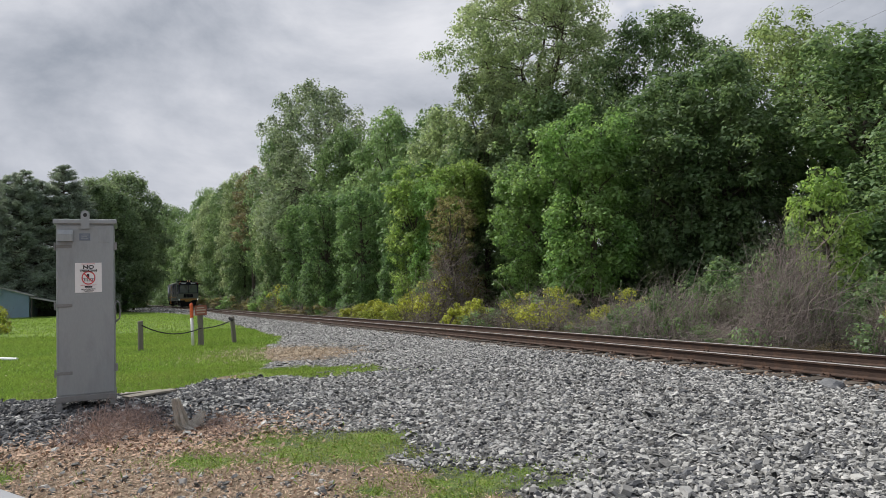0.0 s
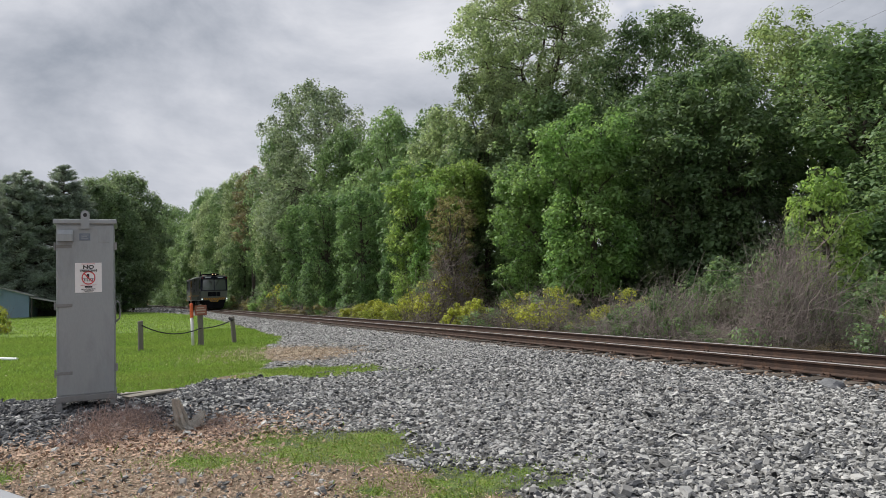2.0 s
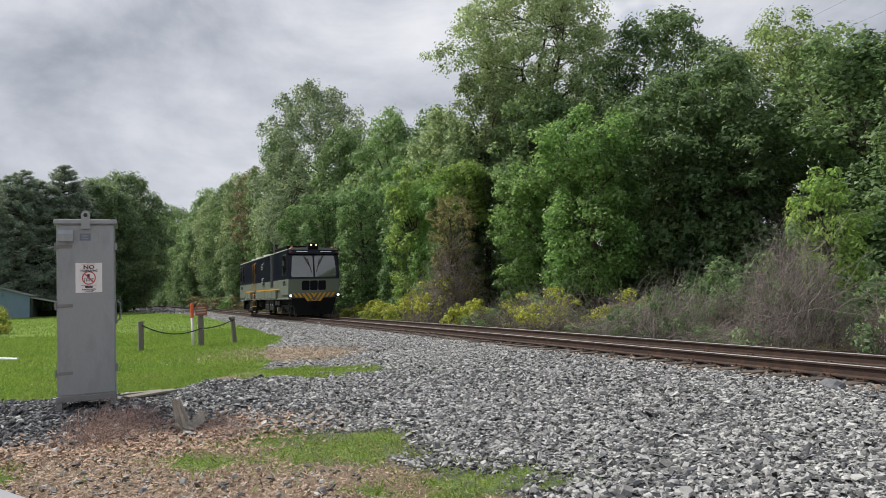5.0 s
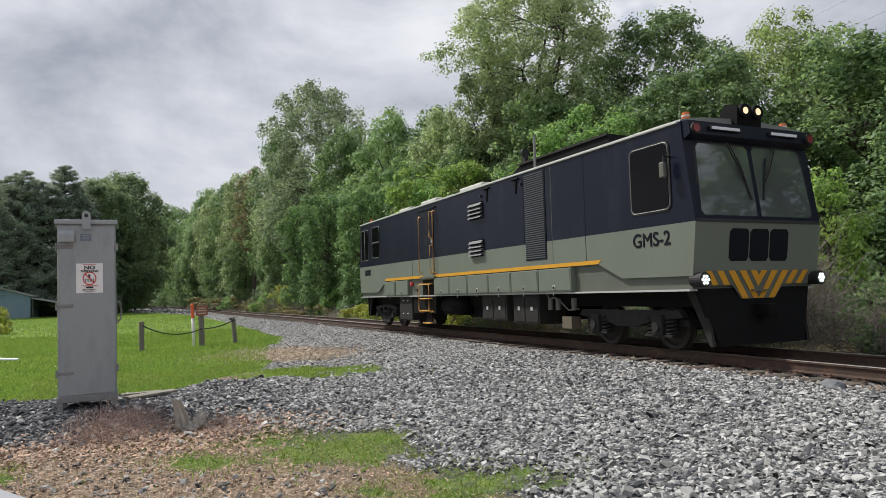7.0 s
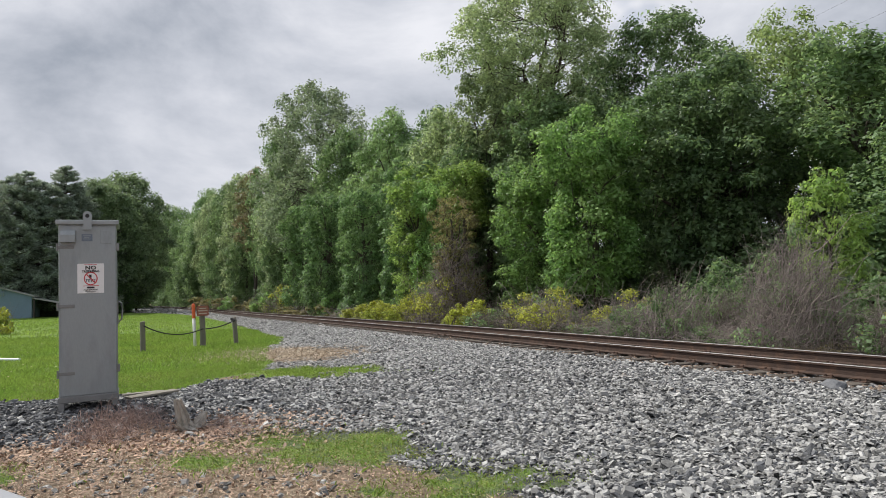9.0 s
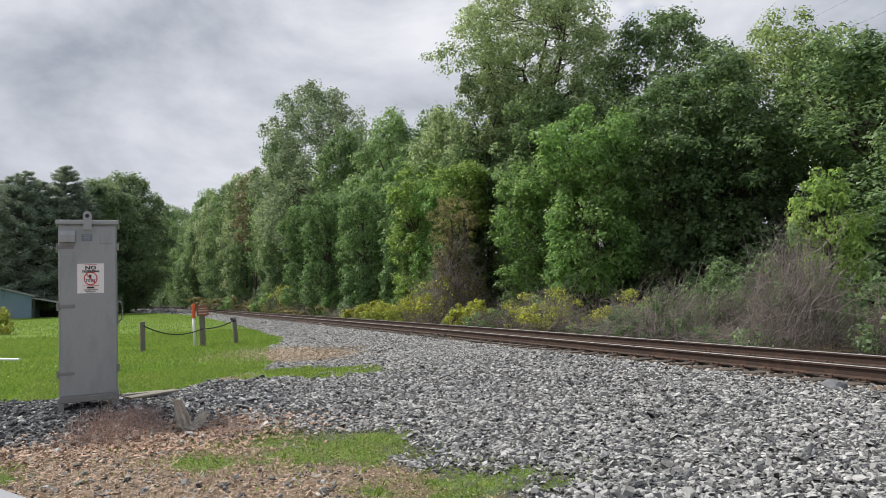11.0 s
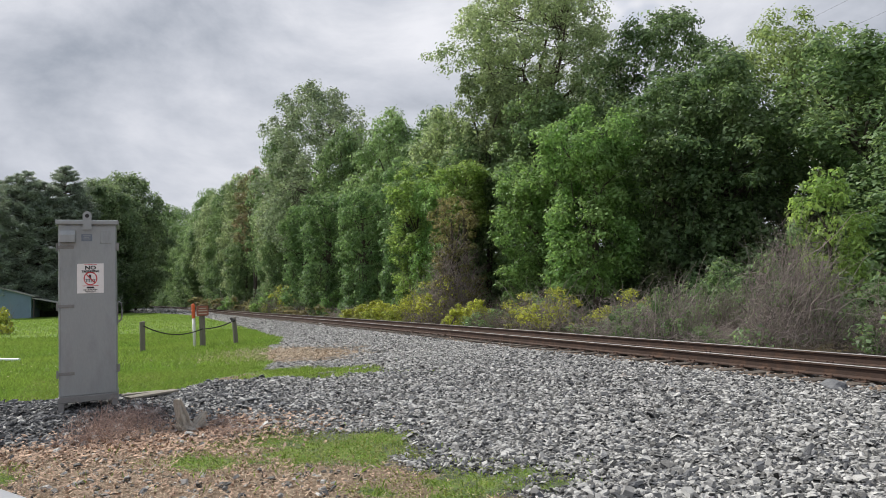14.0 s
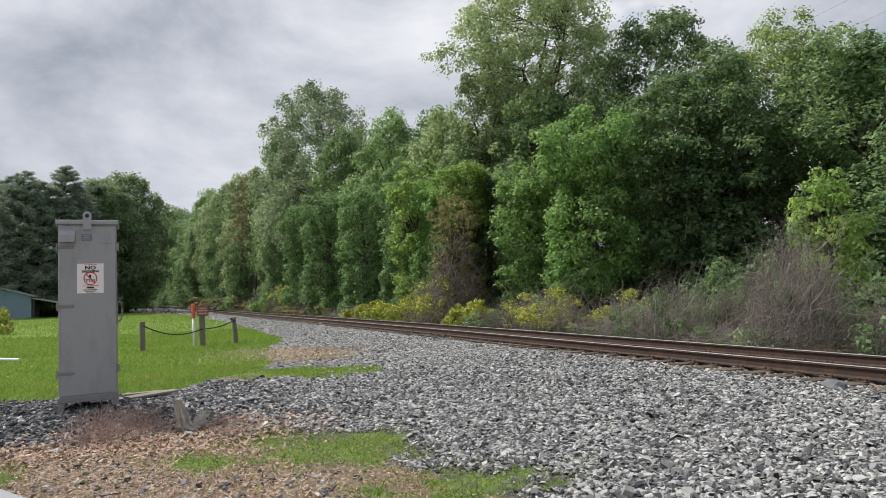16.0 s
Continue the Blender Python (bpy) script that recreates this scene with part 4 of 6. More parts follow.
def build_cabinet():
    t = thing("signal_cabinet", "tall weathered grey steel trackside cabinet with a warning sign", "cabinet", pose(-0.49, 10.0, 0.2, 0, -0.7, 0) @ Matrix.Diagonal((0.91, 1, 1, 1)))
    part("body", box(B(), -0.36, 0.36, -0.29, 0.29, 0.1, 2.32, 0.012), M_STEEL, t)
    lid = box(B(), -0.395, 0.395, -0.335, 0.32, 2.285, 2.345, 0.012)
    part("lid", lid, M_STEEL, t)
    door = part("door", box(B(), -0.335, 0.35, -0.302, -0.288, 0.145, 2.27, 0.006), M_STEEL, t)
    bm = box(B(), -0.37, 0.37, -0.31, 0.3, 0.06, 0.135, 0.008)
    part("plinth", bm, M_STEEL_DARK, t)
    for x in (-0.33, 0.33):
        for y in (-0.27, 0.26):
            part("leg", box(B(), x - 0.035, x + 0.035, y - 0.035, y + 0.035, -0.14, 0.07, 0.004), M_STEEL_DARK, t)
    # lifting eye
    bm = B()
    pts = [(-0.055, 2.22), (0.055, 2.22), (0.055, 2.40)] + [(0.055 * math.cos(a), 2.40 + 0.055 * math.sin(a)) for a in np.linspace(0.3, math.pi - 0.3, 7)] + [(-0.055, 2.40)]
    poly(bm, pts, 1, -0.352, -0.338)
    eye = part("lifting_eye", bm, M_STEEL, t)
    bm = cyl(B(), (0, -0.351, 2.395), (0, -0.356, 2.395), 0.026, seg=16)
    part("eye_hole", bm, M_BLACK, eye)
    # ventilation hood
    bm = B()
    poly(bm, [(-0.30, 2.06), (-0.40, 2.06), (-0.40, 2.15), (-0.36, 2.205), (-0.30, 2.205)], 0, -0.335, -0.15)
    part("vent_hood", bm, M_STEEL, t)
    plate = part("nameplate", box(B(), -0.075, 0.06, -0.308, -0.302, 2.075, 2.165), material("nameplate_blue_grey", (0.16, 0.19, 0.24), 0.5, 0.3), t, "blue-grey metal nameplate")
    flat_bars(plate, [(2.14, 0.008, 0.15, 0.85), (2.12, 0.008, 0.2, 0.7), (2.10, 0.008, 0.15, 0.8)], -0.075, 0.06, -0.308, M_STEEL)
    part("cover_plate", box(B(), 0.16, 0.30, -0.3065, -0.302, 2.045, 2.215, 0.003), M_STEEL, t)
    for z in (2.0, 1.26, 0.42):
        h = part("hinge", box(B(), -0.375, -0.165, -0.312, -0.300, z - 0.02, z + 0.02, 0.003), M_STEEL_DARK, t)
        part("hinge_pin", cyl(B(), (-0.372, -0.308, z - 0.05), (-0.372, -0.308, z + 0.05), 0.013, seg=10), M_STEEL_DARK, h)
        for x in (-0.29, -0.22):
            part("bolt", cyl(B(), (x, -0.312, z), (x, -0.319, z), 0.010, seg=8), M_STEEL_DARK, h)
    for z in (2.0, 0.45):
        part("latch", box(B(), 0.352, 0.395, -0.29, -0.25, z - 0.05, z + 0.05, 0.005), M_STEEL_DARK, t)
    bm = B()
    tube(bm, [(0.375, -0.20, 1.30), (0.42, -0.21, 1.27), (0.43, -0.22, 1.17), (0.42, -0.21, 1.07), (0.375, -0.20, 1.03)], 0.012)
    part("handle", bm, M_STEEL_DARK, t)
    part("handle_plate", box(B(), 0.355, 0.378, -0.25, -0.15, 1.0, 1.28, 0.004), M_STEEL_DARK, t)
    # sign
    s = part("sign", box(B(), -0.13, 0.20, -0.3075, -0.3025, 1.415, 1.79), M_SIGNWHITE, t, "white warning sign with black and red print")
    text_mesh("NO", 0.064, M_BLACK, s, Matrix.Translation((0.035, -0.309, 1.735)) @ pose(0, 0, 0, 90, 0, 0), bold=0.002, sx=1.35)
    text_mesh("TRESPASSING", 0.036, M_BLACK, s, Matrix.Translation((0.035, -0.309, 1.69)) @ pose(0, 0, 0, 90, 0, 0), bold=0.0012)
    text_mesh("PRIVATE PROPERTY", 0.020, M_BLACK, s, Matrix.Translation((0.035, -0.309, 1.455)) @ pose(0, 0, 0, 90, 0, 0), bold=0.0006)
    bm = B()
    for i in range(28):
        a0, a1 = 2 * math.pi * i / 28, 2 * math.pi * (i + 1) / 28
        v = [bm.verts.new((0.035 + r * math.cos(a), -0.3095, 1.6 + r * math.sin(a))) for r, a in ((0.072, a0), (0.086, a0), (0.086, a1), (0.072, a1))]
        bm.faces.new(v)
    for q in ((-0.06, 0.052, -0.05, 0.062, 0.06, -0.052, 0.05, -0.062),):
        bm.faces.new([bm.verts.new((0.035 + q[i], -0.3098, 1.6 + q[i + 1])) for i in (0, 2, 4, 6)])
    part("ban_ring", bm, M_REDPRINT, s)
    bm = B()
    for k in range(6):
        box(bm, -0.02 + k * 0.02, -0.012 + k * 0.02, -0.3086, -0.3076, 1.555, 1.585)
    box(bm, -0.03, 0.10, -0.3086, -0.3076, 1.587, 1.593)
    box(bm, 0.015, 0.045, -0.3086, -0.3076, 1.6, 1.65)
    part("pictogram", bm, M_BLACK, s)
    flat_bars(s, [(1.773, 0.006, 0.25, 0.75), (1.505, 0.006, 0.2, 0.8)], -0.13, 0.20, -0.3075, M_REDPRINT)
    flat_bars(s, [(1.475, 0.022, 0.36, 0.64), (1.435, 0.005, 0.3, 0.7), (1.425, 0.004, 0.35, 0.65)], -0.13, 0.20, -0.3075, M_BLACK)


build_cabinet()


def gz(x, y):
    return float(ground_z(np.array([float(x)]), np.array([float(y)]))[0])


def build_boards():
    for x, y, turn, L, tip in ((0.20, 10.35, 38, 0.62, 4), (0.16, 10.85, 12, 0.55, -2), (0.40, 10.62, 42, 0.5, 2)):
        o = part("plank", box(B(), -L / 2, L / 2, -0.075, 0.075, 0, 0.03, 0.006), M_BOARD)
        o.matrix_basis = pose(x, y, gz(x, y) + 0.045, tip, 0, turn)
        tagged(o, "weathered grey wooden plank lying on gravel", "plank", "planks beside the cabinet")


build_boards()


def build_stump():
    """A weathered lump of split root: a pointed, grooved main piece and broken splinters beside it."""
    x, y = 0.55, 8.15
    o = thing("tree_stump", "weathered pale grey broken tree stump in dead weeds", "stump", pose(x, y, gz(x, y) + 0.03, 0, 0, 25))

    def splinter(name, a, b, r0, r1, flat, seed):
        bm = B()
        a, b = Vector(a), Vector(b)
        q = (b - a).to_track_quat("Z", "Y")
        rings = []
        for i in range(11):
            t = i / 10
            r = (r0 * (1 - t) + r1 * t) * (1 + 0.25 * noise.noise(Vector((t * 5, seed, 0))))
            ring = []
            for k in range(18):
                an = 2 * math.pi * k / 18
                g = 1 + 0.38 * noise.noise(Vector((math.cos(an) * 2.6, math.sin(an) * 2.6, t * 1.6 + seed)))
                g *= 1 - 0.16 * (k % 3 == 0)
                top = 0.05 * noise.noise(Vector((math.cos(an) * 3, math.sin(an) * 3, seed * 2))) * (t > 0.85)
                ring.append(bm.verts.new(a.lerp(b, t) + q @ Vector((r * g * math.cos(an), r * g * flat * math.sin(an), top))))
            rings.append(ring)
        for u, v in zip(rings, rings[1:]):
            for k in range(18):
                bm.faces.new((u[k], u[(k + 1) % 18], v[(k + 1) % 18], v[k]))
        bm.faces.new(rings[0][::-1])
        bm.faces.new(rings[-1])
        part(name, bm, M_DRIFT, o)
    splinter("main_piece", (0.02, 0, -0.04), (-0.10, 0.0, 0.33), 0.13, 0.045, 0.7, 1.0)
    splinter("side_piece", (0.06, -0.04, -0.03), (0.20, -0.06, 0.16), 0.10, 0.05, 0.6, 4.0)
    splinter("side_piece", (-0.05, -0.06, -0.03), (-0.17, -0.12, 0.08), 0.06, 0.025, 0.7, 7.0)
    splinter("root", (0.10, -0.05, 0.02), (0.30, -0.12, -0.02), 0.05, 0.02, 0.8, 9.0)
    splinter("root", (-0.04, -0.05, 0.02), (0.02, -0.28, -0.02), 0.04, 0.015, 0.8, 12.0)


build_stump()


def build_rock():
    bm = B()
    bmesh.ops.create_icosphere(bm, subdivisions=2, radius=1.0)
    for v in bm.verts:
        d = v.co.normalized()
        k = 1 + 0.5 * noise.noise(d * 1.7 + Vector((7, 2, 5))) + 0.15 * noise.noise(d * 4.5)
        v.co = Vector((d.x * 0.17 * k, d.y * 0.13 * k, d.z * 0.085 * k))
    o = part("rock", bm, M_STONE_DARK)
    o.matrix_basis = pose(8.28, 5.99, gz(8.28, 5.99) + 0.05, 5, -6, 40)
    tagged(o, "dark angular rock lying beside the rail", "rock")


build_rock()


def build_fence():
    G3 = "posts at the lawn's edge"

    def post(x, y, h, w, lx, label):
        t = thing("fence_post", label, "post", pose(x, y, gz(x, y), 0, lx, 8), G3)
        bm = box(B(), -w / 2, w / 2, -w / 2, w / 2, -0.15, h, 0.012)
        for v in bm.verts:
            v.co.x += 0.012 * noise.noise(v.co * 3)
            if v.co.z > h - 0.05:
                v.co.z += 0.03 * noise.noise(Vector((v.co.x * 9, v.co.y * 9, 0)))
        part("timber", bm, M_POST, t)
        return t
    post(0.28, 20.98, 0.84, 0.13, -1, "grey weathered square wooden post with a slung cable")
    p = post(1.93, 21.52, 1.16, 0.14, -1.5, "dark weathered wooden post bearing a small red sign")
    s = part("sign", box(B(), -0.17, 0.17, -0.10, -0.085, 0.92, 1.22, 0.02), M_SIGNRED, p, "faded red sign with pale unreadable lettering")
    flat_bars(s, [(1.13, 0.03, 0.2, 0.8), (1.06, 0.035, 0.1, 0.9), (0.98, 0.03, 0.15, 0.85)], -0.17, 0.17, -0.10, material("sign_pale_print", (0.45, 0.36, 0.32), 0.7))
    part("cap", cyl(B(), (0, 0, 1.15), (0, 0, 1.24), 0.06, 0.05, 12), M_POST, p)
    p3 = post(2.99, 22.29, 0.84, 0.12, -5, "leaning grey wooden post with a slung cable")
    part("knot", cyl(B(), (-0.02, -0.1, 0.72), (-0.10, -0.02, 0.80), 0.05, 0.04, 8), M_ROPE, p3)
    m = thing("marker_post", "white plastic marker post with an orange top", "marker post", pose(1.72, 21.72, gz(1.72, 21.72), 0, -2.2, 0))
    part("tube", cyl(B(), (0, 0, -0.15), (0, 0, 0.86), 0.045, seg=14), M_WHITE, m, "", True)
    bm = cyl(B(), (0, 0, 0.86), (0, 0, 1.26), 0.05, seg=14)
    cyl(bm, (0, 0, 1.26), (0, 0, 1.30), 0.05, 0.022, 14)
    part("top_sleeve", bm, M_ORANGE, m, "orange sleeve")

    def sag(a, b, d):
        a, b = Vector(a), Vector(b)
        return [a.lerp(b, t) - Vector((0, 0, d * 4 * t * (1 - t))) for t in np.linspace(0, 1, 15)]
    bm = B()
    tube(bm, sag((0.30, 20.91, 0.80), (1.9, 21.44, 0.62), 0.20), 0.018, 6)
    tube(bm, sag((1.9, 21.44, 0.62), (2.95, 22.2, 0.83), 0.07), 0.018, 6)
    tagged(part("slack_cable", bm, M_ROPE), "dark slack cable slung between wooden posts", "cable")


build_fence()


def build_shed():
    t = thing("garden_shed", "small pale blue gabled shed behind the lawn", "shed", pose(0, 0, 0))
    x0, x1, y0, y1 = -15.0, -8.9, 77.0, 84.0
    g = gz(-10, 78) - 0.1
    bm = poly(B(), [(x0, g), (x1, g), (x1, g + 2.2), ((x0 + x1) / 2, g + 3.15), (x0, g + 2.2)], 1, y0, y1)
    part("wall", bm, M_SHED, t)
    for i in range(30):
        x = x0 + 0.1 + i * (x1 - x0 - 0.2) / 29
        top = g + 3.1 - abs(x - (x0 + x1) / 2) * 0.95 / 3.1
        part("siding_batten", box(B(), x - 0.015, x + 0.015, y0 - 0.02, y0, g, top - 0.04), M_SHED, t)
    for s in (-1, 1):
        xm = (x0 + x1) / 2
        e = xm + s * 3.35
        bm = poly(B(), [(xm, g + 3.17), (xm, g + 3.27), (e, g + 2.24), (e, g + 2.14)], 1, y0 - 0.25, y1 + 0.2)
        part("roof", bm, M_SHEDROOF, t)
    l = thing("lean_to", "dark open lean-to roof on timber posts beside the shed", "lean-to")
    bm = poly(B(), [(x1 + 0.05, g + 2.0), (x1 + 0.05, g + 2.12), (x1 + 2.7, g + 1.5), (x1 + 2.7, g + 1.4)], 1, y0 - 0.1, y1)
    part("roof", bm, M_SHEDROOF, l)
    for x, h in ((x1 + 0.2, 2.0), (x1 + 2.6, 1.45)):
        for y in (y0, y1 - 0.1):
            part("post", box(B(), x - 0.06, x + 0.06, y, y + 0.12, g - 0.1, g + h), M_DARKWOOD, l)
    part("back_wall", box(B(), x1 + 0.05, x1 + 2.6, y1 - 0.3, y1 - 0.2, g, g + 1.4), M_DARKWOOD, l)


build_shed()
o = part("pipe", tube(B(), [(-3.6, 20.6, 0.13), (-3.0, 20.15, 0.13), (-2.52, 19.75, 0.12)], 0.045, 10), M_PVC)
tagged(o, "pale plastic pipe lying on the lawn", "pipe")
o = part("stick", tube(B(), [(-2.3, 27.5, 0.13), (-1.7, 27.3, 0.13)], 0.03, 6), M_PVC)
tagged(o, "short pale stick lying on the lawn", "stick")

# power lines over the wood
for a, b in (((60.83, 47.33, 27.33), (38.39, 25.24, 18.15)), ((64.54, 45.68, 26.41), (40.45, 24.33, 17.43)), ((66.67, 44.86, 24.08), (40.45, 24.47, 15.5))):
    a, b = Vector(a), Vector(b)
    d = b - a
    bm = tube(B(), [a - d * 0.5, a, b, b + d * 0.6], 0.007, 5)
    tagged(part("power_line", bm, M_ROPE), "thin dark overhead power line above the wood", "power line", "overhead power lines")


# ---- the vehicle panel at the camera's corner ----
def build_car_edge():
    t = thing("parked_car", "pale grey rounded edge of a parked car's bodywork", "car")
    a, b = Vector((-0.173, 1.202, 1.242)), Vector((-0.098, 1.169, 1.212))
    d = (b - a).normalized()
    a, b = a - d * 1.0, b + d * 0.28
    out = Vector((0, 0, -1))
    side = d.cross(Vector((0, 0, 1))).normalized()
    bm = B()
    ring = [(0.0, -1.2), (0.0, -0.03), (0.008, -0.01), (0.03, 0.0), (0.25, 0.0), (0.3, -0.05), (0.3, -1.2)]
    va = [bm.verts.new(a + side * p + Vector((0, 0, q))) for p, q in ring]
    vb = [bm.verts.new(b + side * p + Vector((0, 0, q))) for p, q in ring]
    bm.faces.new(va)
    bm.faces.new(vb[::-1])
    for i in range(len(ring)):
        bm.faces.new((va[i], vb[i], vb[(i + 1) % len(ring)], va[(i + 1) % len(ring)]))
    bmesh.ops.recalc_face_normals(bm, faces=bm.faces[:])
    part("body_panel", bm, M_CARPAINT, t)


build_car_edge()


# ---- weeds, litter and grass ----
def flat_bits(name, x, y, size, mat, label, category, curl=0.35, lift=0.012, slim=0.5):
    n = len(x)
    s = size * rng.uniform(0.6, 1.4, n)
    q = np.array([[-1, 0, 0.3], [0, -slim, -0.1], [1, 0, 0.3], [0, slim, -0.1]], float)
    v = q[None] * s[:, None, None] * np.array([1, 1, curl])
    v = v * rng.uniform(0.7, 1.3, (n, 4, 1))
    v = np.einsum("nij,nkj->nki", rotations(n, 0.4), v)
    v += np.stack([x, y, ground_z(x, y) + lift + rng.uniform(0, 0.02, n)], 1)[:, None, :]
    return tagged(new(name, np_mesh(name, v.reshape(-1, 3), np.arange(n * 4).reshape(n, 4), mat)), label, category, kind="stuff")


def blades(name, x, y, h, w, mat, label):
    n = len(x)
    a = rng.uniform(0, 2 * np.pi, n)
    hh = h * rng.uniform(0.5, 1.4, n)
    z = ground_z(x, y)
    lean_ = rng.normal(0, 0.45, (n, 2)) * hh[:, None]
    dx, dy = np.cos(a) * w, np.sin(a) * w
    p0 = np.stack([x - dx, y - dy, z - 0.005], 1)
    p1 = np.stack([x + dx, y + dy, z - 0.005], 1)
    p2 = np.stack([x + dx * 0.6 + lean_[:, 0] * 0.4, y + dy * 0.6 + lean_[:, 1] * 0.4, z + hh * 0.65], 1)
    p3 = np.stack([x + lean_[:, 0], y + lean_[:, 1], z + hh], 1)
    v = np.stack([p0, p1, p2, p3], 1).reshape(-1, 3)
    return tagged(new(name, np_mesh(name, v, np.arange(n * 4).reshape(n, 4), mat)), label, "grass", kind="stuff")


M_FLOWER = material("pale_flower", (0.6, 0.58, 0.35), 0.8, var=0.1, island=0.3)


def build_cover():
    # lawn, thinning out with distance
    for n, y0, y1, x0, x1, h, w in ((170000, 4.0, 15.0, -3.0, 5.2, 0.045, 0.004), (110000, 15.0, 32.0, -6.0, 5.0, 0.055, 0.008), (35000, 32.0, 80.0, -12.0, 5.0, 0.07, 0.02)):
        x, y = scatter(n, x0, x1, y0, y1)
        a, d, f = cover(x, y)
        nz = 0.5 + 0.5 * np.sin(x * 2.1 + 1.3 * np.sin(y * 1.7)) * np.sin(y * 2.6 + 1.1 * np.sin(x * 2.9))
        keep = (rng.random(n) < smooth(0.40, 0.95, a + 0.35 * (nz - 0.5)) * np.where(y < 9, 0.55, 1.0)) & in_view(x, y, 1.5)
        blades("grass", x[keep], y[keep], np.where(y[keep] < 9, 0.03, h), w, L_GRASS, "short green lawn grass")
    # clover and low weeds in the patches
    x, y = scatter(150000, -1.6, 5.0, 4.0, 14.5)
    a, d, f = cover(x, y)
    keep = (rng.random(len(x)) < 0.75 * smooth(0.30, 0.85, a + 0.5 * (ragged(x * 2.2, y * 2.2, 21) - 0.5)) * np.where(y < 9, 1.0, 0.35)) & in_view(x, y)
    flat_bits("clover", x[keep], y[keep], 0.010, L_CLOVER, "yellowish green clover and low weeds", "weeds", curl=0.6, lift=0.022, slim=0.7)
    # dandelions and clover heads
    x, y = scatter(420, -4.0, 4.5, 12.0, 30.0)
    a, d, f = cover(x, y)
    keep = (a > 0.8) & in_view(x, y)
    flat_bits("lawn_flower", x[keep], y[keep], 0.012, M_FLOWER, "tiny pale yellow flower heads in the lawn", "flowers", lift=0.06, slim=0.9)
    # sparse tufts where the dirt and gravel meet
    x, y = scatter(9000, -1.2, 4.0, 4.2, 8.2)
    a, d, f = cover(x, y)
    keep = (rng.random(len(x)) < 0.2 * smooth(0.15, 0.5, a) + 0.03 * smooth(0.3, 0.7, d)) & in_view(x, y)
    blades("grass", x[keep], y[keep], 0.05, 0.004, L_GRASS, "sparse green grass tufts in dirt")
    # leaf litter and straw
    x, y = scatter(24000, -1.6, 3.2, 4.0, 9.2)
    a, d, f = cover(x, y)
    keep = (rng.random(len(x)) < 0.85 * smooth(0.25, 0.7, d) * np.clip(1.0 - 0.35 * (x - 0.3), 0.15, 1))
    flat_bits("leaf_litter", x[keep], y[keep], 0.017, M_LEAFLITTER, "brown dry fallen leaves on bare dirt", "leaf litter")
    x, y = rng.normal(0.35, 0.75, 5000), rng.normal(7.9, 0.42, 5000)
    flat_bits("leaf_litter", x, y, 0.027, M_LEAFLITTER, "brown dry fallen leaves round dead weeds", "leaf litter", lift=0.02)
    x, y = scatter(30000, -1.6, 4.2, 3.8, 8.5)
    a, d, f = cover(x, y)
    keep = rng.random(len(x)) < 0.8 * smooth(0.25, 0.7, d)
    flat_bits("straw", x[keep], y[keep], 0.024, M_STRAW, "pale dry straw and wood chips on dirt", "straw", slim=0.12)
    x, y = rng.normal(3.3, 0.85, 6000), rng.normal(17.3, 1.0, 6000)
    flat_bits("straw", x, y, 0.06, M_STRAW, "pale dry straw on bare dirt", "straw", slim=0.12)


build_cover()
G4 = "dead weeds by the cabinet"
WEED = tagged(build_bush(0.9, 0.27, 300, None, 0, "reddish brown dead weed stems", M_REDTWIG, name="dead_weed", thick=0.0027), group=G4)
put(WEED, -0.05, 8.45, 0)
for x, y, s in ((-0.35, 8.3, 0.9), (0.0, 8.3, 1.0), (1.0, 7.95, 0.7), (0.0, 8.7, 0.9), (0.95, 7.6, 0.6), (-0.3, 8.8, 0.9), (-0.5, 8.0, 0.6), (-0.15, 8.0, 0.9), (0.1, 8.95, 0.7)):
    again(WEED, x, y, random.uniform(0, 360), s)
again(YEL, -6.1, 38.5, 0, 0.75, 1.3)


# ---- the railcar: front at y = 0, rear at y = 17.9, rail head at z = 0 ----
M_NAVY = material("navy_paint", (0.0068, 0.0086, 0.0205), 0.28, var=0.08, scale=1.2, fine=0.04, spec=0.2, stain=(0.024, 0.026, 0.036), stain_at=(0.52, 0.80), stain_scale=1.3, stretch=(1, 1, 0.25))
M_GREY = material("grey_green_paint", (0.152, 0.172, 0.141), 0.5, var=0.05, scale=1.0, fine=0.03, spec=0.3, stain=(0.14, 0.147, 0.122), stain_at=(0.55, 0.85), stain_scale=1.8, stretch=(1, 1, 0.3))
M_SILL = material("sill_paint", (0.105, 0.112, 0.092), 0.5, var=0.08, scale=2, fine=0.05)
M_ROOF = material("roof_paint", (0.20, 0.21, 0.20), 0.6, var=0.1, scale=2, fine=0.05)
M_TRIM = material("light_gutter", (0.45, 0.46, 0.45), 0.5, var=0.06, scale=3)
M_YELLOW = material("safety_yellow", (0.62, 0.30, 0.015), 0.5, var=0.07, scale=4, fine=0.04)
M_HANDRAIL = material("orange_handrail", (0.62, 0.33, 0.08), 0.45, var=0.05)
M_UNDER = material("underframe_black", (0.007, 0.007, 0.0075), 0.75, spec=0.12, var=0.15, scale=5, fine=0.1)
M_BOGIE = material("bogie_grime", (0.026, 0.025, 0.024), 0.85, spec=0.25, var=0.2, scale=6, fine=0.12)
M_RUBBER = material("black_rubber", (0.012, 0.012, 0.013), 0.7, var=0.1)
M_POD = material("roof_unit_white", (0.55, 0.55, 0.50), 0.5, var=0.06, scale=4)
M_TAN = material("tan_steel", (0.13, 0.105, 0.075), 0.8, var=0.12)
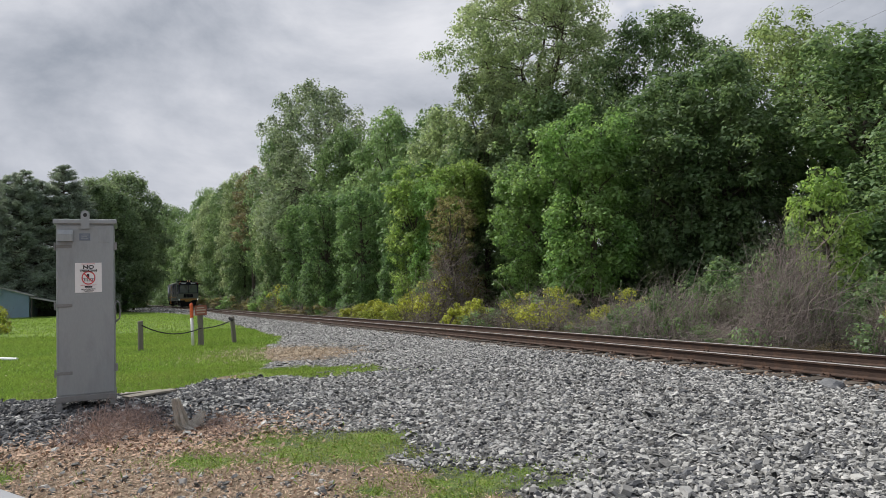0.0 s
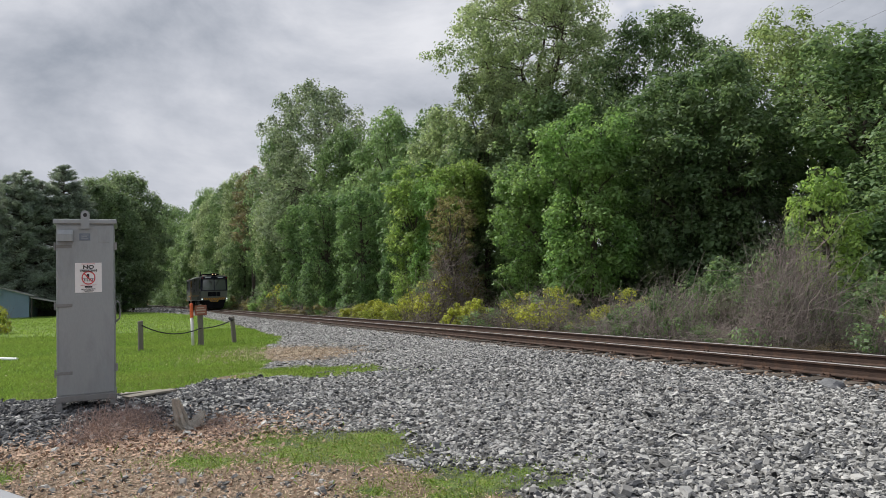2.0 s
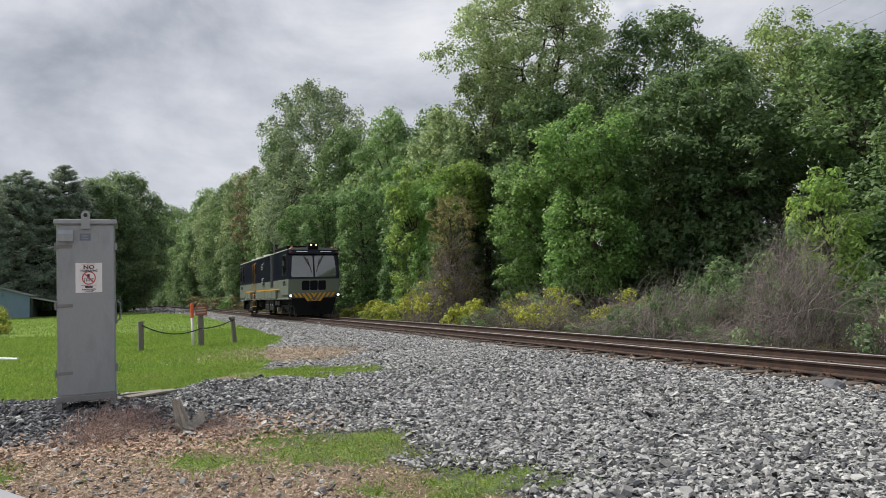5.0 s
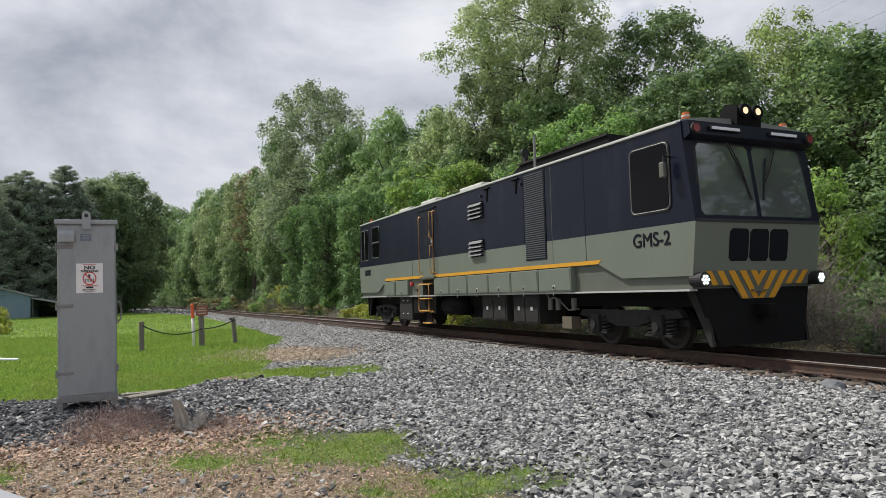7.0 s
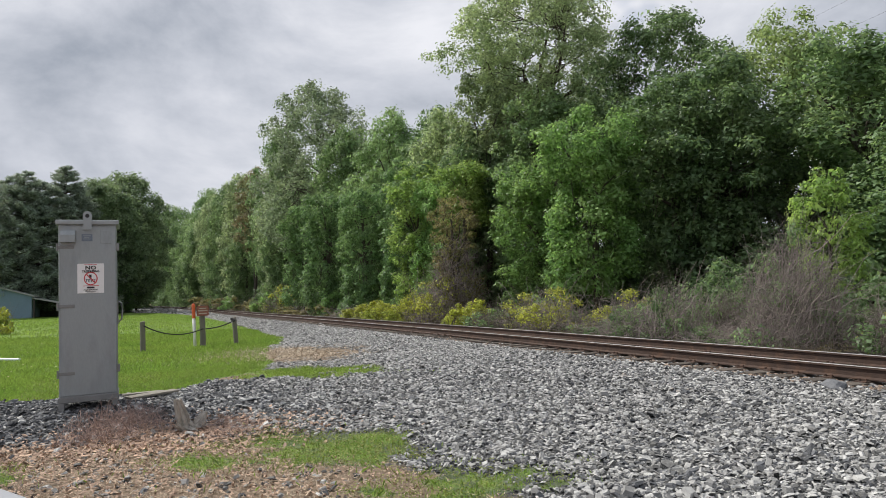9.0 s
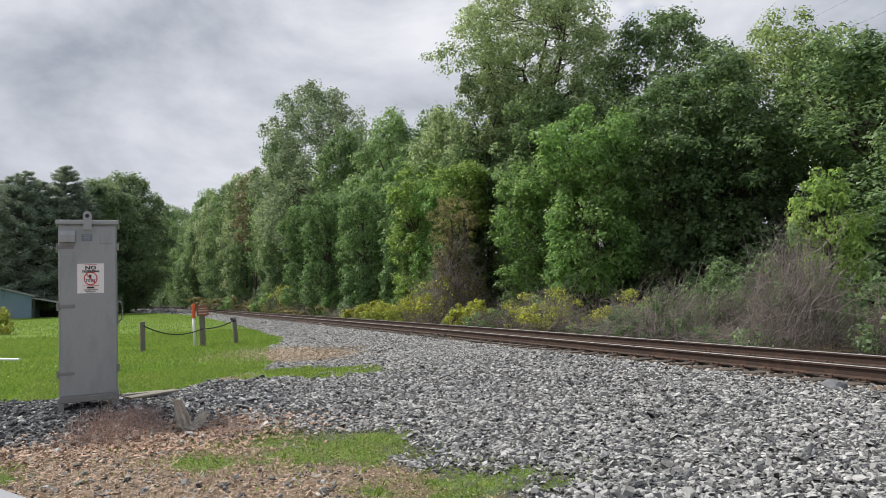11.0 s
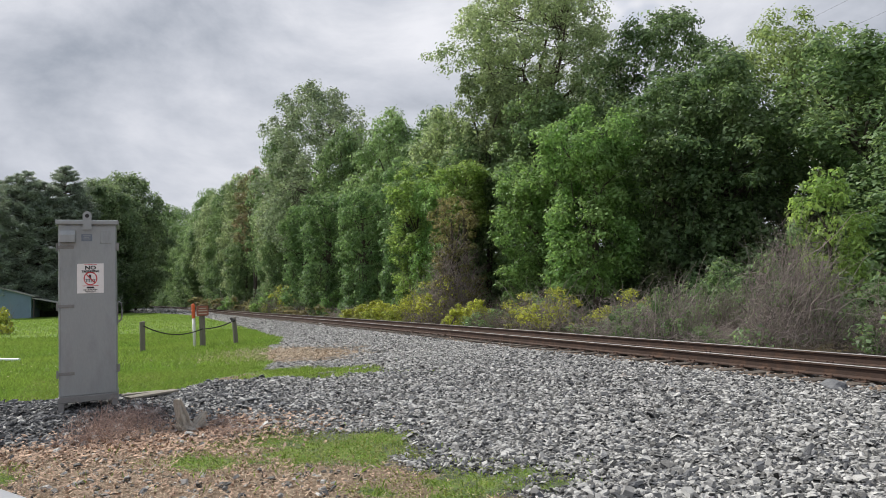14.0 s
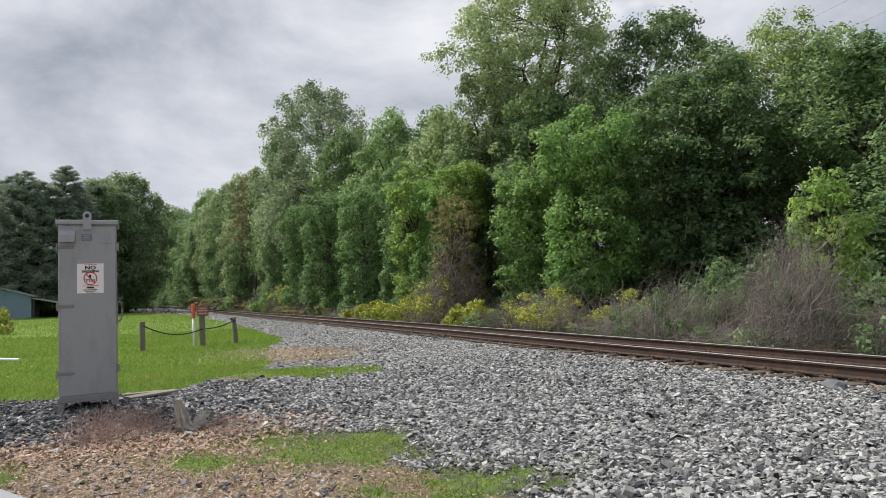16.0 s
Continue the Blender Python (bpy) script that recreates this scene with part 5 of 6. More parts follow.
M_WHEEL = material("wheel_steel", (0.040, 0.035, 0.032), 0.7, 0.2, var=0.15, scale=8)
M_AMBER = material("amber_lens", (0.65, 0.16, 0.05), 0.25, var=0.04)
M_REDLENS = material("dark_red_lens", (0.20, 0.03, 0.03), 0.25, var=0.04)
# Navy slats painted paler: the light they catch is put into the colour
M_SLAT_LIT = material("lit_louvre", (0.085, 0.088, 0.10), 0.5, var=0.1, scale=3)
M_LOGO = material("logo_navy", (0.008, 0.009, 0.014), 0.5, spec=0.12, var=0.05)
M_LED = glow("led_white", (0.86, 1.0, 0.95), 1.5)
M_LAMP = glow("warm_headlamp", (1.0, 0.76, 0.46), 0.75)
M_LEDBAR = glow("led_bar", (0.55, 0.58, 0.62), 0.12)


M_DARKGLASS = material("dark_window_glass", (0.004, 0.004, 0.005), 0.05, var=0.02, spec=0.1)
HW = 1.53


def side_prism(pts, x0, x1):
    return poly(B(), pts, 0, x0, x1)


def face_prism(pts, y0, y1):
    return poly(B(), pts, 1, y0, y1)


def rounded(u0, u1, v0, v1, r, n=4):
    out = []
    for cu, cv, a0 in ((u1 - r, v1 - r, 0), (u0 + r, v1 - r, 90), (u0 + r, v0 + r, 180), (u1 - r, v0 + r, 270)):
        for k in range(n + 1):
            a = radians(a0 + 90 * k / n)
            out.append((cu + r * math.cos(a), cv + r * math.sin(a)))
    return out


def side_window(parent, y0, y1, z0, z1, r=0.08, split=False):
    w = part("side_window", side_prism(rounded(y0 - 0.05, y1 + 0.05, z0 - 0.05, z1 + 0.05, r + 0.03), -HW - 0.018, -HW + 0.02), M_RUBBER, parent, "dark window in a thin bright frame")
    bm = B()
    pts = [(-HW - 0.02, a, b) for a, b in rounded(y0 - 0.02, y1 + 0.02, z0 - 0.02, z1 + 0.02, r)]
    tube(bm, pts + [pts[0]], 0.008, 6)
    part("frame", bm, M_STEEL_DARK, w)
    part("pane", side_prism(rounded(y0, y1, z0, z1, r), -HW - 0.024, -HW - 0.012), M_DARKGLASS, w)
    if split:
        part("divider", box(B(), -HW - 0.03, -HW - 0.02, y0, y1, (z0 + z1) / 2 - 0.015, (z0 + z1) / 2 + 0.015), M_STEEL_DARK, w)
    return w


def front_y(z):
    """How far back the front stands at height z."""
    return float(np.interp(z, [1.12, 1.42, 2.25, 2.32, 3.70, 4.0], [0.06, 0.02, -0.09, -0.07, 0.12, 0.14]))


def on_front(pts, depth, lift):
    """A plate that follows the front: outline in (x, z), proud by lift."""
    bm = B()
    a = [bm.verts.new((x, front_y(z) - lift, z)) for x, z in pts]
    b = [bm.verts.new((x, front_y(z) - lift + depth, z)) for x, z in pts]
    bm.faces.new(a)
    bm.faces.new(b[::-1])
    for i in range(len(pts)):
        j = (i + 1) % len(pts)
        bm.faces.new((a[i], b[i], b[j], a[j]))
    bmesh.ops.recalc_face_normals(bm, faces=bm.faces[:])
    return bm


def front_window(parent, s):
    """One half of the windscreen; s = -1 or 1."""
    def tr(grow):
        pts = [(0.05 - grow, 2.36 - grow), (1.30 + grow, 2.36 - grow), (1.36 + grow, 2.44), (1.27 + grow, 3.55), (1.20, 3.62 + grow), (0.12, 3.62 + grow), (0.05 - grow, 3.55)]
        return [(s * x, z) for x, z in pts]
    w = part("windscreen", on_front(tr(0.045), 0.03, 0.006), M_RUBBER, parent, "large windscreen pane with a black rubber seal")
    part("pane", on_front(tr(0.0), 0.012, 0.013), M_WSGLASS, w)
    # wiper
    bm = B()
    y = front_y(3.5) - 0.06
    tube(bm, [(s * 0.62, y, 3.66), (s * 0.35, front_y(3.1) - 0.06, 3.15), (s * 0.24, front_y(2.95) - 0.05, 2.98)], 0.014, 6)
    tube(bm, [(s * 0.55, y, 3.66), (s * 0.28, front_y(3.1) - 0.06, 3.12)], 0.009, 6)
    tube(bm, [(s * 0.36, front_y(3.4) - 0.035, 3.42), (s * 0.15, front_y(2.7) - 0.035, 2.66)], 0.016, 6)
    part("wiper", bm, M_RUBBER, w)
    return w


def windscreen_material():
    """Tinted, softly reflecting glass; part of the reflected sky is put into its colour."""
    m = material("windscreen_glass", (0.072, 0.086, 0.087), 0.06, var=0.06, scale=2.5, fine=0.02, spec=1.0)
    b = m.node_tree.nodes["Principled BSDF"]
    b.inputs["Coat Weight"].default_value = 1.0
    b.inputs["Coat Roughness"].default_value = 0.03
    return m


M_WSGLASS = windscreen_material()


def handrail(parent, y, z0, z1, out=0.09):
    bm = B()
    x = -HW - out
    tube(bm, [(-HW + 0.01, y, z0), (x + 0.03, y, z0), (x, y, z0 + 0.04), (x, y, z1 - 0.04), (x + 0.03, y, z1), (-HW + 0.01, y, z1)], 0.019, 8)
    part("handrail", bm, M_HANDRAIL, parent, "orange handrail")


def build_bogie(parent, yc, half):
    b = part("bogie", box(B(), -0.98, 0.98, yc - half - 0.55, yc + half + 0.55, 0.44, 0.60, 0.03), M_BOGIE, parent, "grimy black bogie with coil springs")
    for s in (-1, 1):
        x0, x1 = s * 1.02, s * 1.16
        bm = side_prism([(yc - half - 0.6, 0.62), (yc - half - 0.5, 0.74), (yc + half + 0.5, 0.74), (yc + half + 0.6, 0.62), (yc + half - 0.35, 0.50), (yc + 0.3, 0.42), (yc - 0.3, 0.42), (yc - half + 0.35, 0.50)], min(x0, x1), max(x0, x1))
        part("side_frame", bm, M_BOGIE, b)
        for ya in (yc - half, yc + half):
            bm = box(B(), s * 1.0, s * 1.24, ya - 0.14, ya + 0.14, 0.28, 0.66, 0.03)
            cyl(bm, (s * 1.2, ya, 0.44), (s * 1.28, ya, 0.44), 0.09, seg=14)
            part("axle_box", bm, M_BOGIE, b)
            for q in (-0.25, 0.25):
                bm = B()
                pts = [(s * 1.1 + 0.085 * math.cos(a), ya + q + 0.085 * math.sin(a), 0.28 + 0.36 * a / (2 * math.pi * 5)) for a in np.linspace(0, 2 * math.pi * 5, 50)]
                tube(bm, pts, 0.024, 6)
                part("spring", bm, M_BOGIE, b)
            part("spring_seat", box(B(), s * 1.0, s * 1.2, ya - 0.36, ya + 0.36, 0.25, 0.295, 0.01), M_BOGIE, b)


def build_cast_bogie(parent, yc, half):
    """A freight-type truck: cast side frames with one spring nest each."""
    b = part("bogie", box(B(), -0.98, 0.98, yc - 0.25, yc + 0.25, 0.40, 0.72, 0.03), M_BOGIE, parent, "grimy black cast-steel bogie")
    for s in (-1, 1):
        x0, x1 = sorted((s * 1.02, s * 1.15))
        # top chord, slanted webs, bottom chord and ends
        for pts in ([(yc - half - 0.28, 0.60), (yc - half - 0.22, 0.74), (yc - 0.3, 0.80), (yc + 0.3, 0.80), (yc + half + 0.22, 0.74), (yc + half + 0.28, 0.60), (yc + 0.3, 0.70), (yc - 0.3, 0.70)],
                    [(yc - half - 0.1, 0.62), (yc - half + 0.1, 0.64), (yc - 0.26, 0.26), (yc - 0.40, 0.22)],
                    [(yc + half + 0.1, 0.62), (yc + half - 0.1, 0.64), (yc + 0.26, 0.26), (yc + 0.40, 0.22)],
                    [(yc - 0.42, 0.16), (yc - 0.42, 0.27), (yc + 0.42, 0.27), (yc + 0.42, 0.16)],
                    [(yc - 0.34, 0.26), (yc - 0.34, 0.72), (yc - 0.25, 0.72), (yc - 0.25, 0.26)],
                    [(yc + 0.34, 0.26), (yc + 0.34, 0.72), (yc + 0.25, 0.72), (yc + 0.25, 0.26)]):
            part("side_frame", side_prism(pts, x0, x1), M_BOGIE, b)
        for ya in (yc - half, yc + half):
            bm = box(B(), s * 1.0, s * 1.16, ya - 0.17, ya + 0.17, 0.36, 0.62, 0.04)
            cyl(bm, (s * 1.12, ya, 0.43), (s * 1.22, ya, 0.43), 0.10, seg=14)
            part("axle_box", bm, M_BOGIE, b)
        for q in (-0.15, 0.0, 0.15):
            bm = B()
            tube(bm, [(s * 1.1 + 0.06 * math.cos(a), yc + q + 0.06 * math.sin(a), 0.28 + 0.22 * a / (2 * math.pi * 5)) for a in np.linspace(0, 2 * math.pi * 5, 50)], 0.02, 6)
            part("spring", bm, M_BOGIE, b)
        part("bolster_end", box(B(), s * 0.95, s * 1.2, yc - 0.22, yc + 0.22, 0.51, 0.60, 0.02), M_BOGIE, b)


def build_wheelset(parent, y):
    bm = cyl(B(), (-0.9, 0, 0), (0.9, 0, 0), 0.08, seg=12)
    w = part("wheelset", bm, M_WHEEL, parent, "pair of steel railway wheels on an axle")
    for s in (-1, 1):
        bm = B()
        prof = [(0.09, 0.02), (0.09, 0.12), (0.30, 0.10), (0.34, 0.14), (0.42, 0.14), (0.425, 0.045), (0.445, 0.03), (0.445, 0.0), (0.34, 0.0), (0.30, 0.04)]
        n = 28
        rings = [[bm.verts.new((s * (0.675 + q), r * math.cos(2 * math.pi * k / n), r * math.sin(2 * math.pi * k / n))) for r, q in prof] for k in range(n)]
        for k in range(n):
            a, b = rings[k], rings[(k + 1) % n]
            for i in range(len(prof)):
                j = (i + 1) % len(prof)
                bm.faces.new((a[i], a[j], b[j], b[i]))
        bmesh.ops.recalc_face_normals(bm, faces=bm.faces[:])
        part("wheel", bm, M_WHEEL, w)
    w.matrix_basis = pose(0, y, 0.422)
    return w


def build_railcar():
    t = thing("railcar", "navy and grey-green track inspection railcar with a yellow stripe", "railcar")
    # shells
    up = part("upper_body", side_prism([(front_y(2.25), 2.25), (front_y(3.70), 3.70), (front_y(3.98), 3.98), (17.70, 3.98), (17.9, 2.29)], -HW, HW), M_NAVY, t, "glossy dark navy upper body")
    lo = part("lower_body", side_prism([(front_y(2.25), 2.25), (front_y(1.34), 1.34), (1.81, 1.35), (2.53, 1.66), (14.9, 1.66), (15.7, 1.27), (17.8, 1.27), (17.9, 2.29)], -HW, HW), M_GREY, t, "grey-green lower body")
    part("sill", box(B(), -1.46, 1.46, 0.12, 17.75, 1.12, 1.68), M_SILL, t, "grey-green recessed sill")
    part("floor_lip", box(B(), -HW, HW, 0.12, 17.78, 1.085, 1.118), M_TRIM, t, "pale lower edge")
    part("stripe", side_prism([(2.53, 1.66), (2.40, 1.74), (14.9, 1.755), (14.9, 1.665)], -HW - 0.006, -HW + 0.002), M_YELLOW, t, "yellow safety stripe")
    bm = B()
    secs = [(-HW, 3.98), (-HW + 0.04, 4.03), (-1.0, 4.10), (0, 4.14), (1.0, 4.10), (HW - 0.04, 4.03), (HW, 3.98)]
    poly(bm, secs, 1, 0.16, 17.68)
    part("roof", bm, M_ROOF, t, "grey curved roof")
    for s in (-1, 1):
        part("gutter", box(B(), s * HW - 0.035, s * HW + 0.035, 0.2, 17.7, 3.955, 4.0, 0.01), M_TRIM, t, "pale roof gutter")
    for y in (2.9, 4.1, 12.3):
        part("seam", box(B(), -HW - 0.004, -HW, y - 0.006, y + 0.006, 1.75, 3.95), M_NAVY if y != 4.1 else M_SILL, up)
    for y in (12.3, 4.1):
        part("seam", box(B(), -HW - 0.003, -HW, y - 0.006, y + 0.006, 1.77, 2.25), M_SILL, lo)
    # front
    front_window(t, -1)
    front_window(t, 1)
    part("brow", side_prism([(0.13, 3.99), (-0.02, 3.97), (-0.05, 3.74), (0.12, 3.66), (0.4, 3.7), (0.4, 3.99)], -HW + 0.02, HW - 0.02), M_NAVY, t, "navy visor over the windscreen")
    part("belt_trim", on_front([(-1.5, 2.24), (1.5, 2.24), (1.5, 2.30), (-1.5, 2.30)], 0.02, 0.012), M_RUBBER, t)
    part("front_post", on_front([(-0.05, 2.32), (0.05, 2.32), (0.09, 3.64), (-0.09, 3.64)], 0.02, 0.010), M_NAVY, t)
    for s in (-1, 1):
        lb = part("light_bar", box(B(), s * 0.72 - 0.36, s * 0.72 + 0.36, -0.085, -0.045, 3.82, 3.90, 0.01), M_RUBBER, t)
        part("led_strip", box(B(), s * 0.72 - 0.33, s * 0.72 + 0.33, -0.09, -0.084, 3.835, 3.885), M_LEDBAR, lb, "row of white LEDs")
        mk = part("marker_lamp", cyl(B(), (s * 1.40, 0.06, 3.83), (s * 1.40, -0.09, 3.83), 0.10, seg=18), M_RUBBER, t)
        part("lens", cyl(B(), (s * 1.40, -0.088, 3.83), (s * 1.40, -0.10, 3.83), 0.075, seg=18), M_REDLENS, mk, "dark red lens")
        hl = part("headlight", cyl(B(), (s * 1.42, 0.12, 1.27), (s * 1.42, -0.13, 1.27), 0.125, seg=20), M_RUBBER, t, "round LED headlight in a black ring")
        part("reflector", cyl(B(), (s * 1.42, -0.128, 1.27), (s * 1.42, -0.134, 1.27), 0.10, seg=20), M_SILL, hl)
        bm = B()
        for a in range(6):
            q = 2 * math.pi * a / 6
            cyl(bm, (s * 1.42 + 0.062 * math.cos(q), -0.132, 1.27 + 0.062 * math.sin(q)), (s * 1.42 + 0.062 * math.cos(q), -0.142, 1.27 + 0.062 * math.sin(q)), 0.026, seg=8)
        cyl(bm, (s * 1.42, -0.132, 1.27), (s * 1.42, -0.142, 1.27), 0.026, seg=8)
        part("led", bm, M_LED, hl, "lit white LEDs")
        be = part("beacon", cyl(B(), (s * 1.22, 0.32, 4.05), (s * 1.22, 0.32, 4.20), 0.075, 0.065, 14), M_AMBER, t, "amber warning beacon")
        part("band", cyl(B(), (s * 1.22, 0.32, 4.12), (s * 1.22, 0.32, 4.15), 0.077, seg=14), M_POD, be)
    # roof headlamp turret
    tur = part("lamp_turret", side_prism([(0.05, 3.99), (0.02, 4.30), (0.06, 4.36), (0.30, 4.42), (0.55, 4.05), (0.55, 3.99)], -0.30, 0.30), M_UNDER, t, "black twin headlamp turret")
    for s in (-1, 1):
        rim = part("lamp_rim", cyl(B(), (s * 0.155, 0.10, 4.25), (s * 0.155, -0.03, 4.25), 0.125, seg=18), M_UNDER, tur)
        part("lamp", cyl(B(), (s * 0.155, -0.025, 4.25), (s * 0.155, -0.036, 4.25), 0.062, seg=18), M_LAMP, rim, "lit round headlamp")
    # logo blocks on the front and the side
    for x0 in (-0.74, -0.25, 0.24):
        q = 0.06
        outer = [(x0, 1.58 + q), (x0 + q, 1.58), (x0 + 0.41, 1.58), (x0 + 0.46, 1.58 + q), (x0 + 0.46, 2.14 - q), (x0 + 0.41, 2.14), (x0 + q, 2.14), (x0, 2.14 - q)]
        part("logo_block", on_front(outer, 0.01, 0.006), M_LOGO, t, "dark navy logo block")
    for k in range(3):
        part("logo_block", box(B(), -HW - 0.005, -HW, 16.55 + k * 0.23, 16.75 + k * 0.23, 1.93, 2.15), M_LOGO, t)
    for i, (dy, dz) in enumerate(((-0.007, 0), (0.007, 0), (0, 0.006), (0, -0.006))):
        text_mesh("GMS-2", 0.355, M_LOGO, t, Matrix.Translation((-HW - 0.004 - 0.001 * i, 0.98 + dy, 2.01 + dz)) @ Euler((radians(90), 0, radians(-90))).to_matrix().to_4x4(), "lettering", sx=0.98)
    # chevrons
    ch = part("chevron_panel", on_front([(-1.28, 1.17), (-0.62, 1.17), (-0.40, 0.93), (0.40, 0.93), (0.62, 1.17), (1.28, 1.17), (1.28, 1.42), (-1.28, 1.42)], 0.02, 0.010), M_SILL, t, "grey panel with yellow chevrons")
    for s in (-1, 1):
        for top, w, z in ((1.26, 0.13, 1.175), (1.0, 0.14, 1.175), (0.74, 0.15, 0.935), (0.47, 0.15, 0.935), (0.20, 0.14, 1.16)):
            dz = 1.418 - z
            run = dz * 0.72
            bm = on_front([(s * top, 1.418), (s * (top - w), 1.418), (s * max(0.0, top - w - run), z), (s * max(0.0, top - run), z)] if top > 0.3 else [(s * top, 1.418), (s * (top - w), 1.418), (0.0, 1.33), (0.0, 1.14)], 0.004, 0.0145)
            part("chevron", bm, M_YELLOW, ch)
    part("step_bar", box(B(), -0.2, 0.2, -0.03, 0.03, 1.06, 1.085), M_SILL, ch)
    # plough and lower nose
    bm = B()
    a = [(-1.36, 0.10, 1.12), (1.36, 0.10, 1.12), (1.02, -0.02, 0.14), (-1.02, -0.02, 0.14)]
    b = [(x, y + 0.10, z) for x, y, z in a]
    va, vb = [bm.verts.new(p) for p in a], [bm.verts.new(p) for p in b]
    bm.faces.new(va)
    bm.faces.new(vb[::-1])
    for i in range(4):
        bm.faces.new((va[i], vb[i], vb[(i + 1) % 4], va[(i + 1) % 4]))
    bmesh.ops.recalc_face_normals(bm, faces=bm.faces[:])
    part("plough", bm, M_UNDER, t, "black front plough")
    for s in (-1, 1):
        bm = poly(B(), [(0.12, 1.10), (0.55, 1.10), (0.20, 0.45), (0.06, 0.14), (0.0, 0.14)], 0, s * 1.16 - 0.03, s * 1.16 + 0.03)
        part("plough_side", bm, M_BOGIE, t)
        bm = poly(B(), [(17.75, 1.10), (17.1, 1.10), (17.4, 0.35), (17.5, 0.35)], 0, s * 1.25 - 0.03, s * 1.25 + 0.03)
        part("rear_skirt", bm, M_UNDER, t)
    part("rear_plate", box(B(), -1.3, 1.3, 17.5, 17.6, 0.35, 1.1, 0.02), M_UNDER, t)
    part("coupler", box(B(), -0.12, 0.12, -0.25, 0.2, 0.62, 0.84, 0.03), M_UNDER, t)
    # side windows and fittings
    side_window(t, 0.48, 1.42, 2.54, 3.68, 0.10)
    rw = side_window(t, 16.75, 17.55, 2.55, 3.70, 0.08)
    part("divider", box(B(), -HW - 0.03, -HW - 0.02, 17.13, 17.16, 2.56, 3.69), M_STEEL_DARK, rw)
    side_window(t, 15.5, 16.25, 2.60, 3.72, 0.08, True)
    mi = part("mirror", box(B(), -HW - 0.20, -HW - 0.12, 0.38, 0.50, 3.05, 3.32, 0.02), M_SILL, t, "grey side mirror")
    part("bracket", tube(B(), [(-HW, 0.42, 3.42), (-HW - 0.15, 0.42, 3.42), (-HW - 0.16, 0.43, 3.3)], 0.016, 6), M_RUBBER, mi)
    # big louvre
    lv = part("louvre_frame", box(B(), -HW - 0.012, -HW, 4.33, 5.20, 1.87, 3.93), M_NAVY, t)
    bm = side_prism([(4.36, -0.010), (5.17, -0.010), (5.17, 0.010), (4.36, 0.010)], -HW - 0.03, -HW - 0.01)
    me = None
    for k in range(40):
        if me is None:
            o = part("slat", bm, M_SLAT_LIT, lv)
            me = o.data
        else:
            o = new("slat", me)
            o.parent = lv
        o.matrix_basis = pose(0, 0, 1.92 + k * 0.05)
    for z0 in (3.13, 2.12):
        vf = part("air_vent", box(B(), -HW - 0.02, -HW, 7.32, 8.02, z0, z0 + 0.46), M_UNDER, t, "black air vent with broad slats")
        for k in range(4):
            bm = side_prism([(7.30, -0.005), (8.04, -0.005), (8.04, 0.075), (7.30, 0.075)], -HW - 0.03, -HW - 0.01)
            for v in bm.verts:
                if v.co.z < 0 and v.co.x < -HW - 0.02:
                    v.co.x -= 0.07
            o = part("slat", bm, M_SLAT_LIT, vf)
            o.matrix_basis = pose(0, 0, z0 + 0.03 + k * 0.108)
    # engine hatch: seams, strap hinges and stops
    hatch = part("hatch", side_prism([(5.26, 2.32), (7.22, 2.32), (7.22, 3.84), (5.26, 3.84)], -HW - 0.005, -HW), M_NAVY, t, "navy engine hatch with strap hinges")
    for y in (7.04, 5.57):
        bm = cyl(B(), (-HW - 0.03, y - 0.15, 3.87), (-HW - 0.03, y + 0.15, 3.87), 0.026, seg=10)
        poly(bm, [(y - 0.055, 3.86), (y + 0.055, 3.86), (y, 3.52)], 0, -HW - 0.028, -HW - 0.004)
        part("hinge", bm, M_UNDER, hatch, "black strap hinge")
    for y in (7.36, 5.32):
        part("stop", cyl(B(), (-HW - 0.05, y, 3.72), (-HW, y, 3.72), 0.035, seg=12), M_RUBBER, hatch)
    # door
    d = part("door", side_prism(rounded(10.52, 11.38, 1.70, 3.76, 0.08), -HW - 0.014, -HW + 0.01), M_NAVY, t, "navy side door, grey below the belt")
    part("door_foot", box(B(), -HW - 0.017, -HW - 0.012, 10.54, 11.36, 1.70, 2.26), M_GREY, d)
    part("door_window", side_prism(rounded(10.68, 11.22, 2.75, 3.6, 0.06), -HW - 0.02, -HW - 0.012), M_DARKGLASS, d)
    part("door_handle", box(B(), -HW - 0.05, -HW - 0.014, 10.58, 10.64, 2.72, 2.86, 0.01), M_TRIM, d)
    part("door_drip", box(B(), -HW - 0.05, -HW, 10.35, 11.75, 3.80, 3.84), M_NAVY, t)
    part("door_sill", box(B(), -HW - 0.08, -HW, 10.4, 11.5, 1.64, 1.70), M_SILL, t)
    handrail(t, 11.50, 1.85, 3.62)
    handrail(t, 10.40, 1.80, 3.70)
    handrail(t, 10.62, 2.88, 3.70, 0.11)
    handrail(t, 10.60, 1.80, 2.66, 0.11)
    # steps
    # Solid black block: shade of the recess behind the steps put into colour
    st = part("step_well", box(B(), -1.47, -1.0, 10.6, 12.4, 0.55, 1.1), M_UNDER, t, "black block for the shade of the step well")
    bm = B()
    for z in (1.45, 1.0, 0.62, 0.18):
        if z == 0.18:
            continue
        box(bm, -1.63, -1.50, 10.80, 11.54, z, z + 0.035)
    part("tread", bm, M_HANDRAIL, st, "orange step treads")
    part("low_step", box(B(), -1.6, -1.5, 10.8, 11.35, 0.24, 0.275), M_HANDRAIL, st)
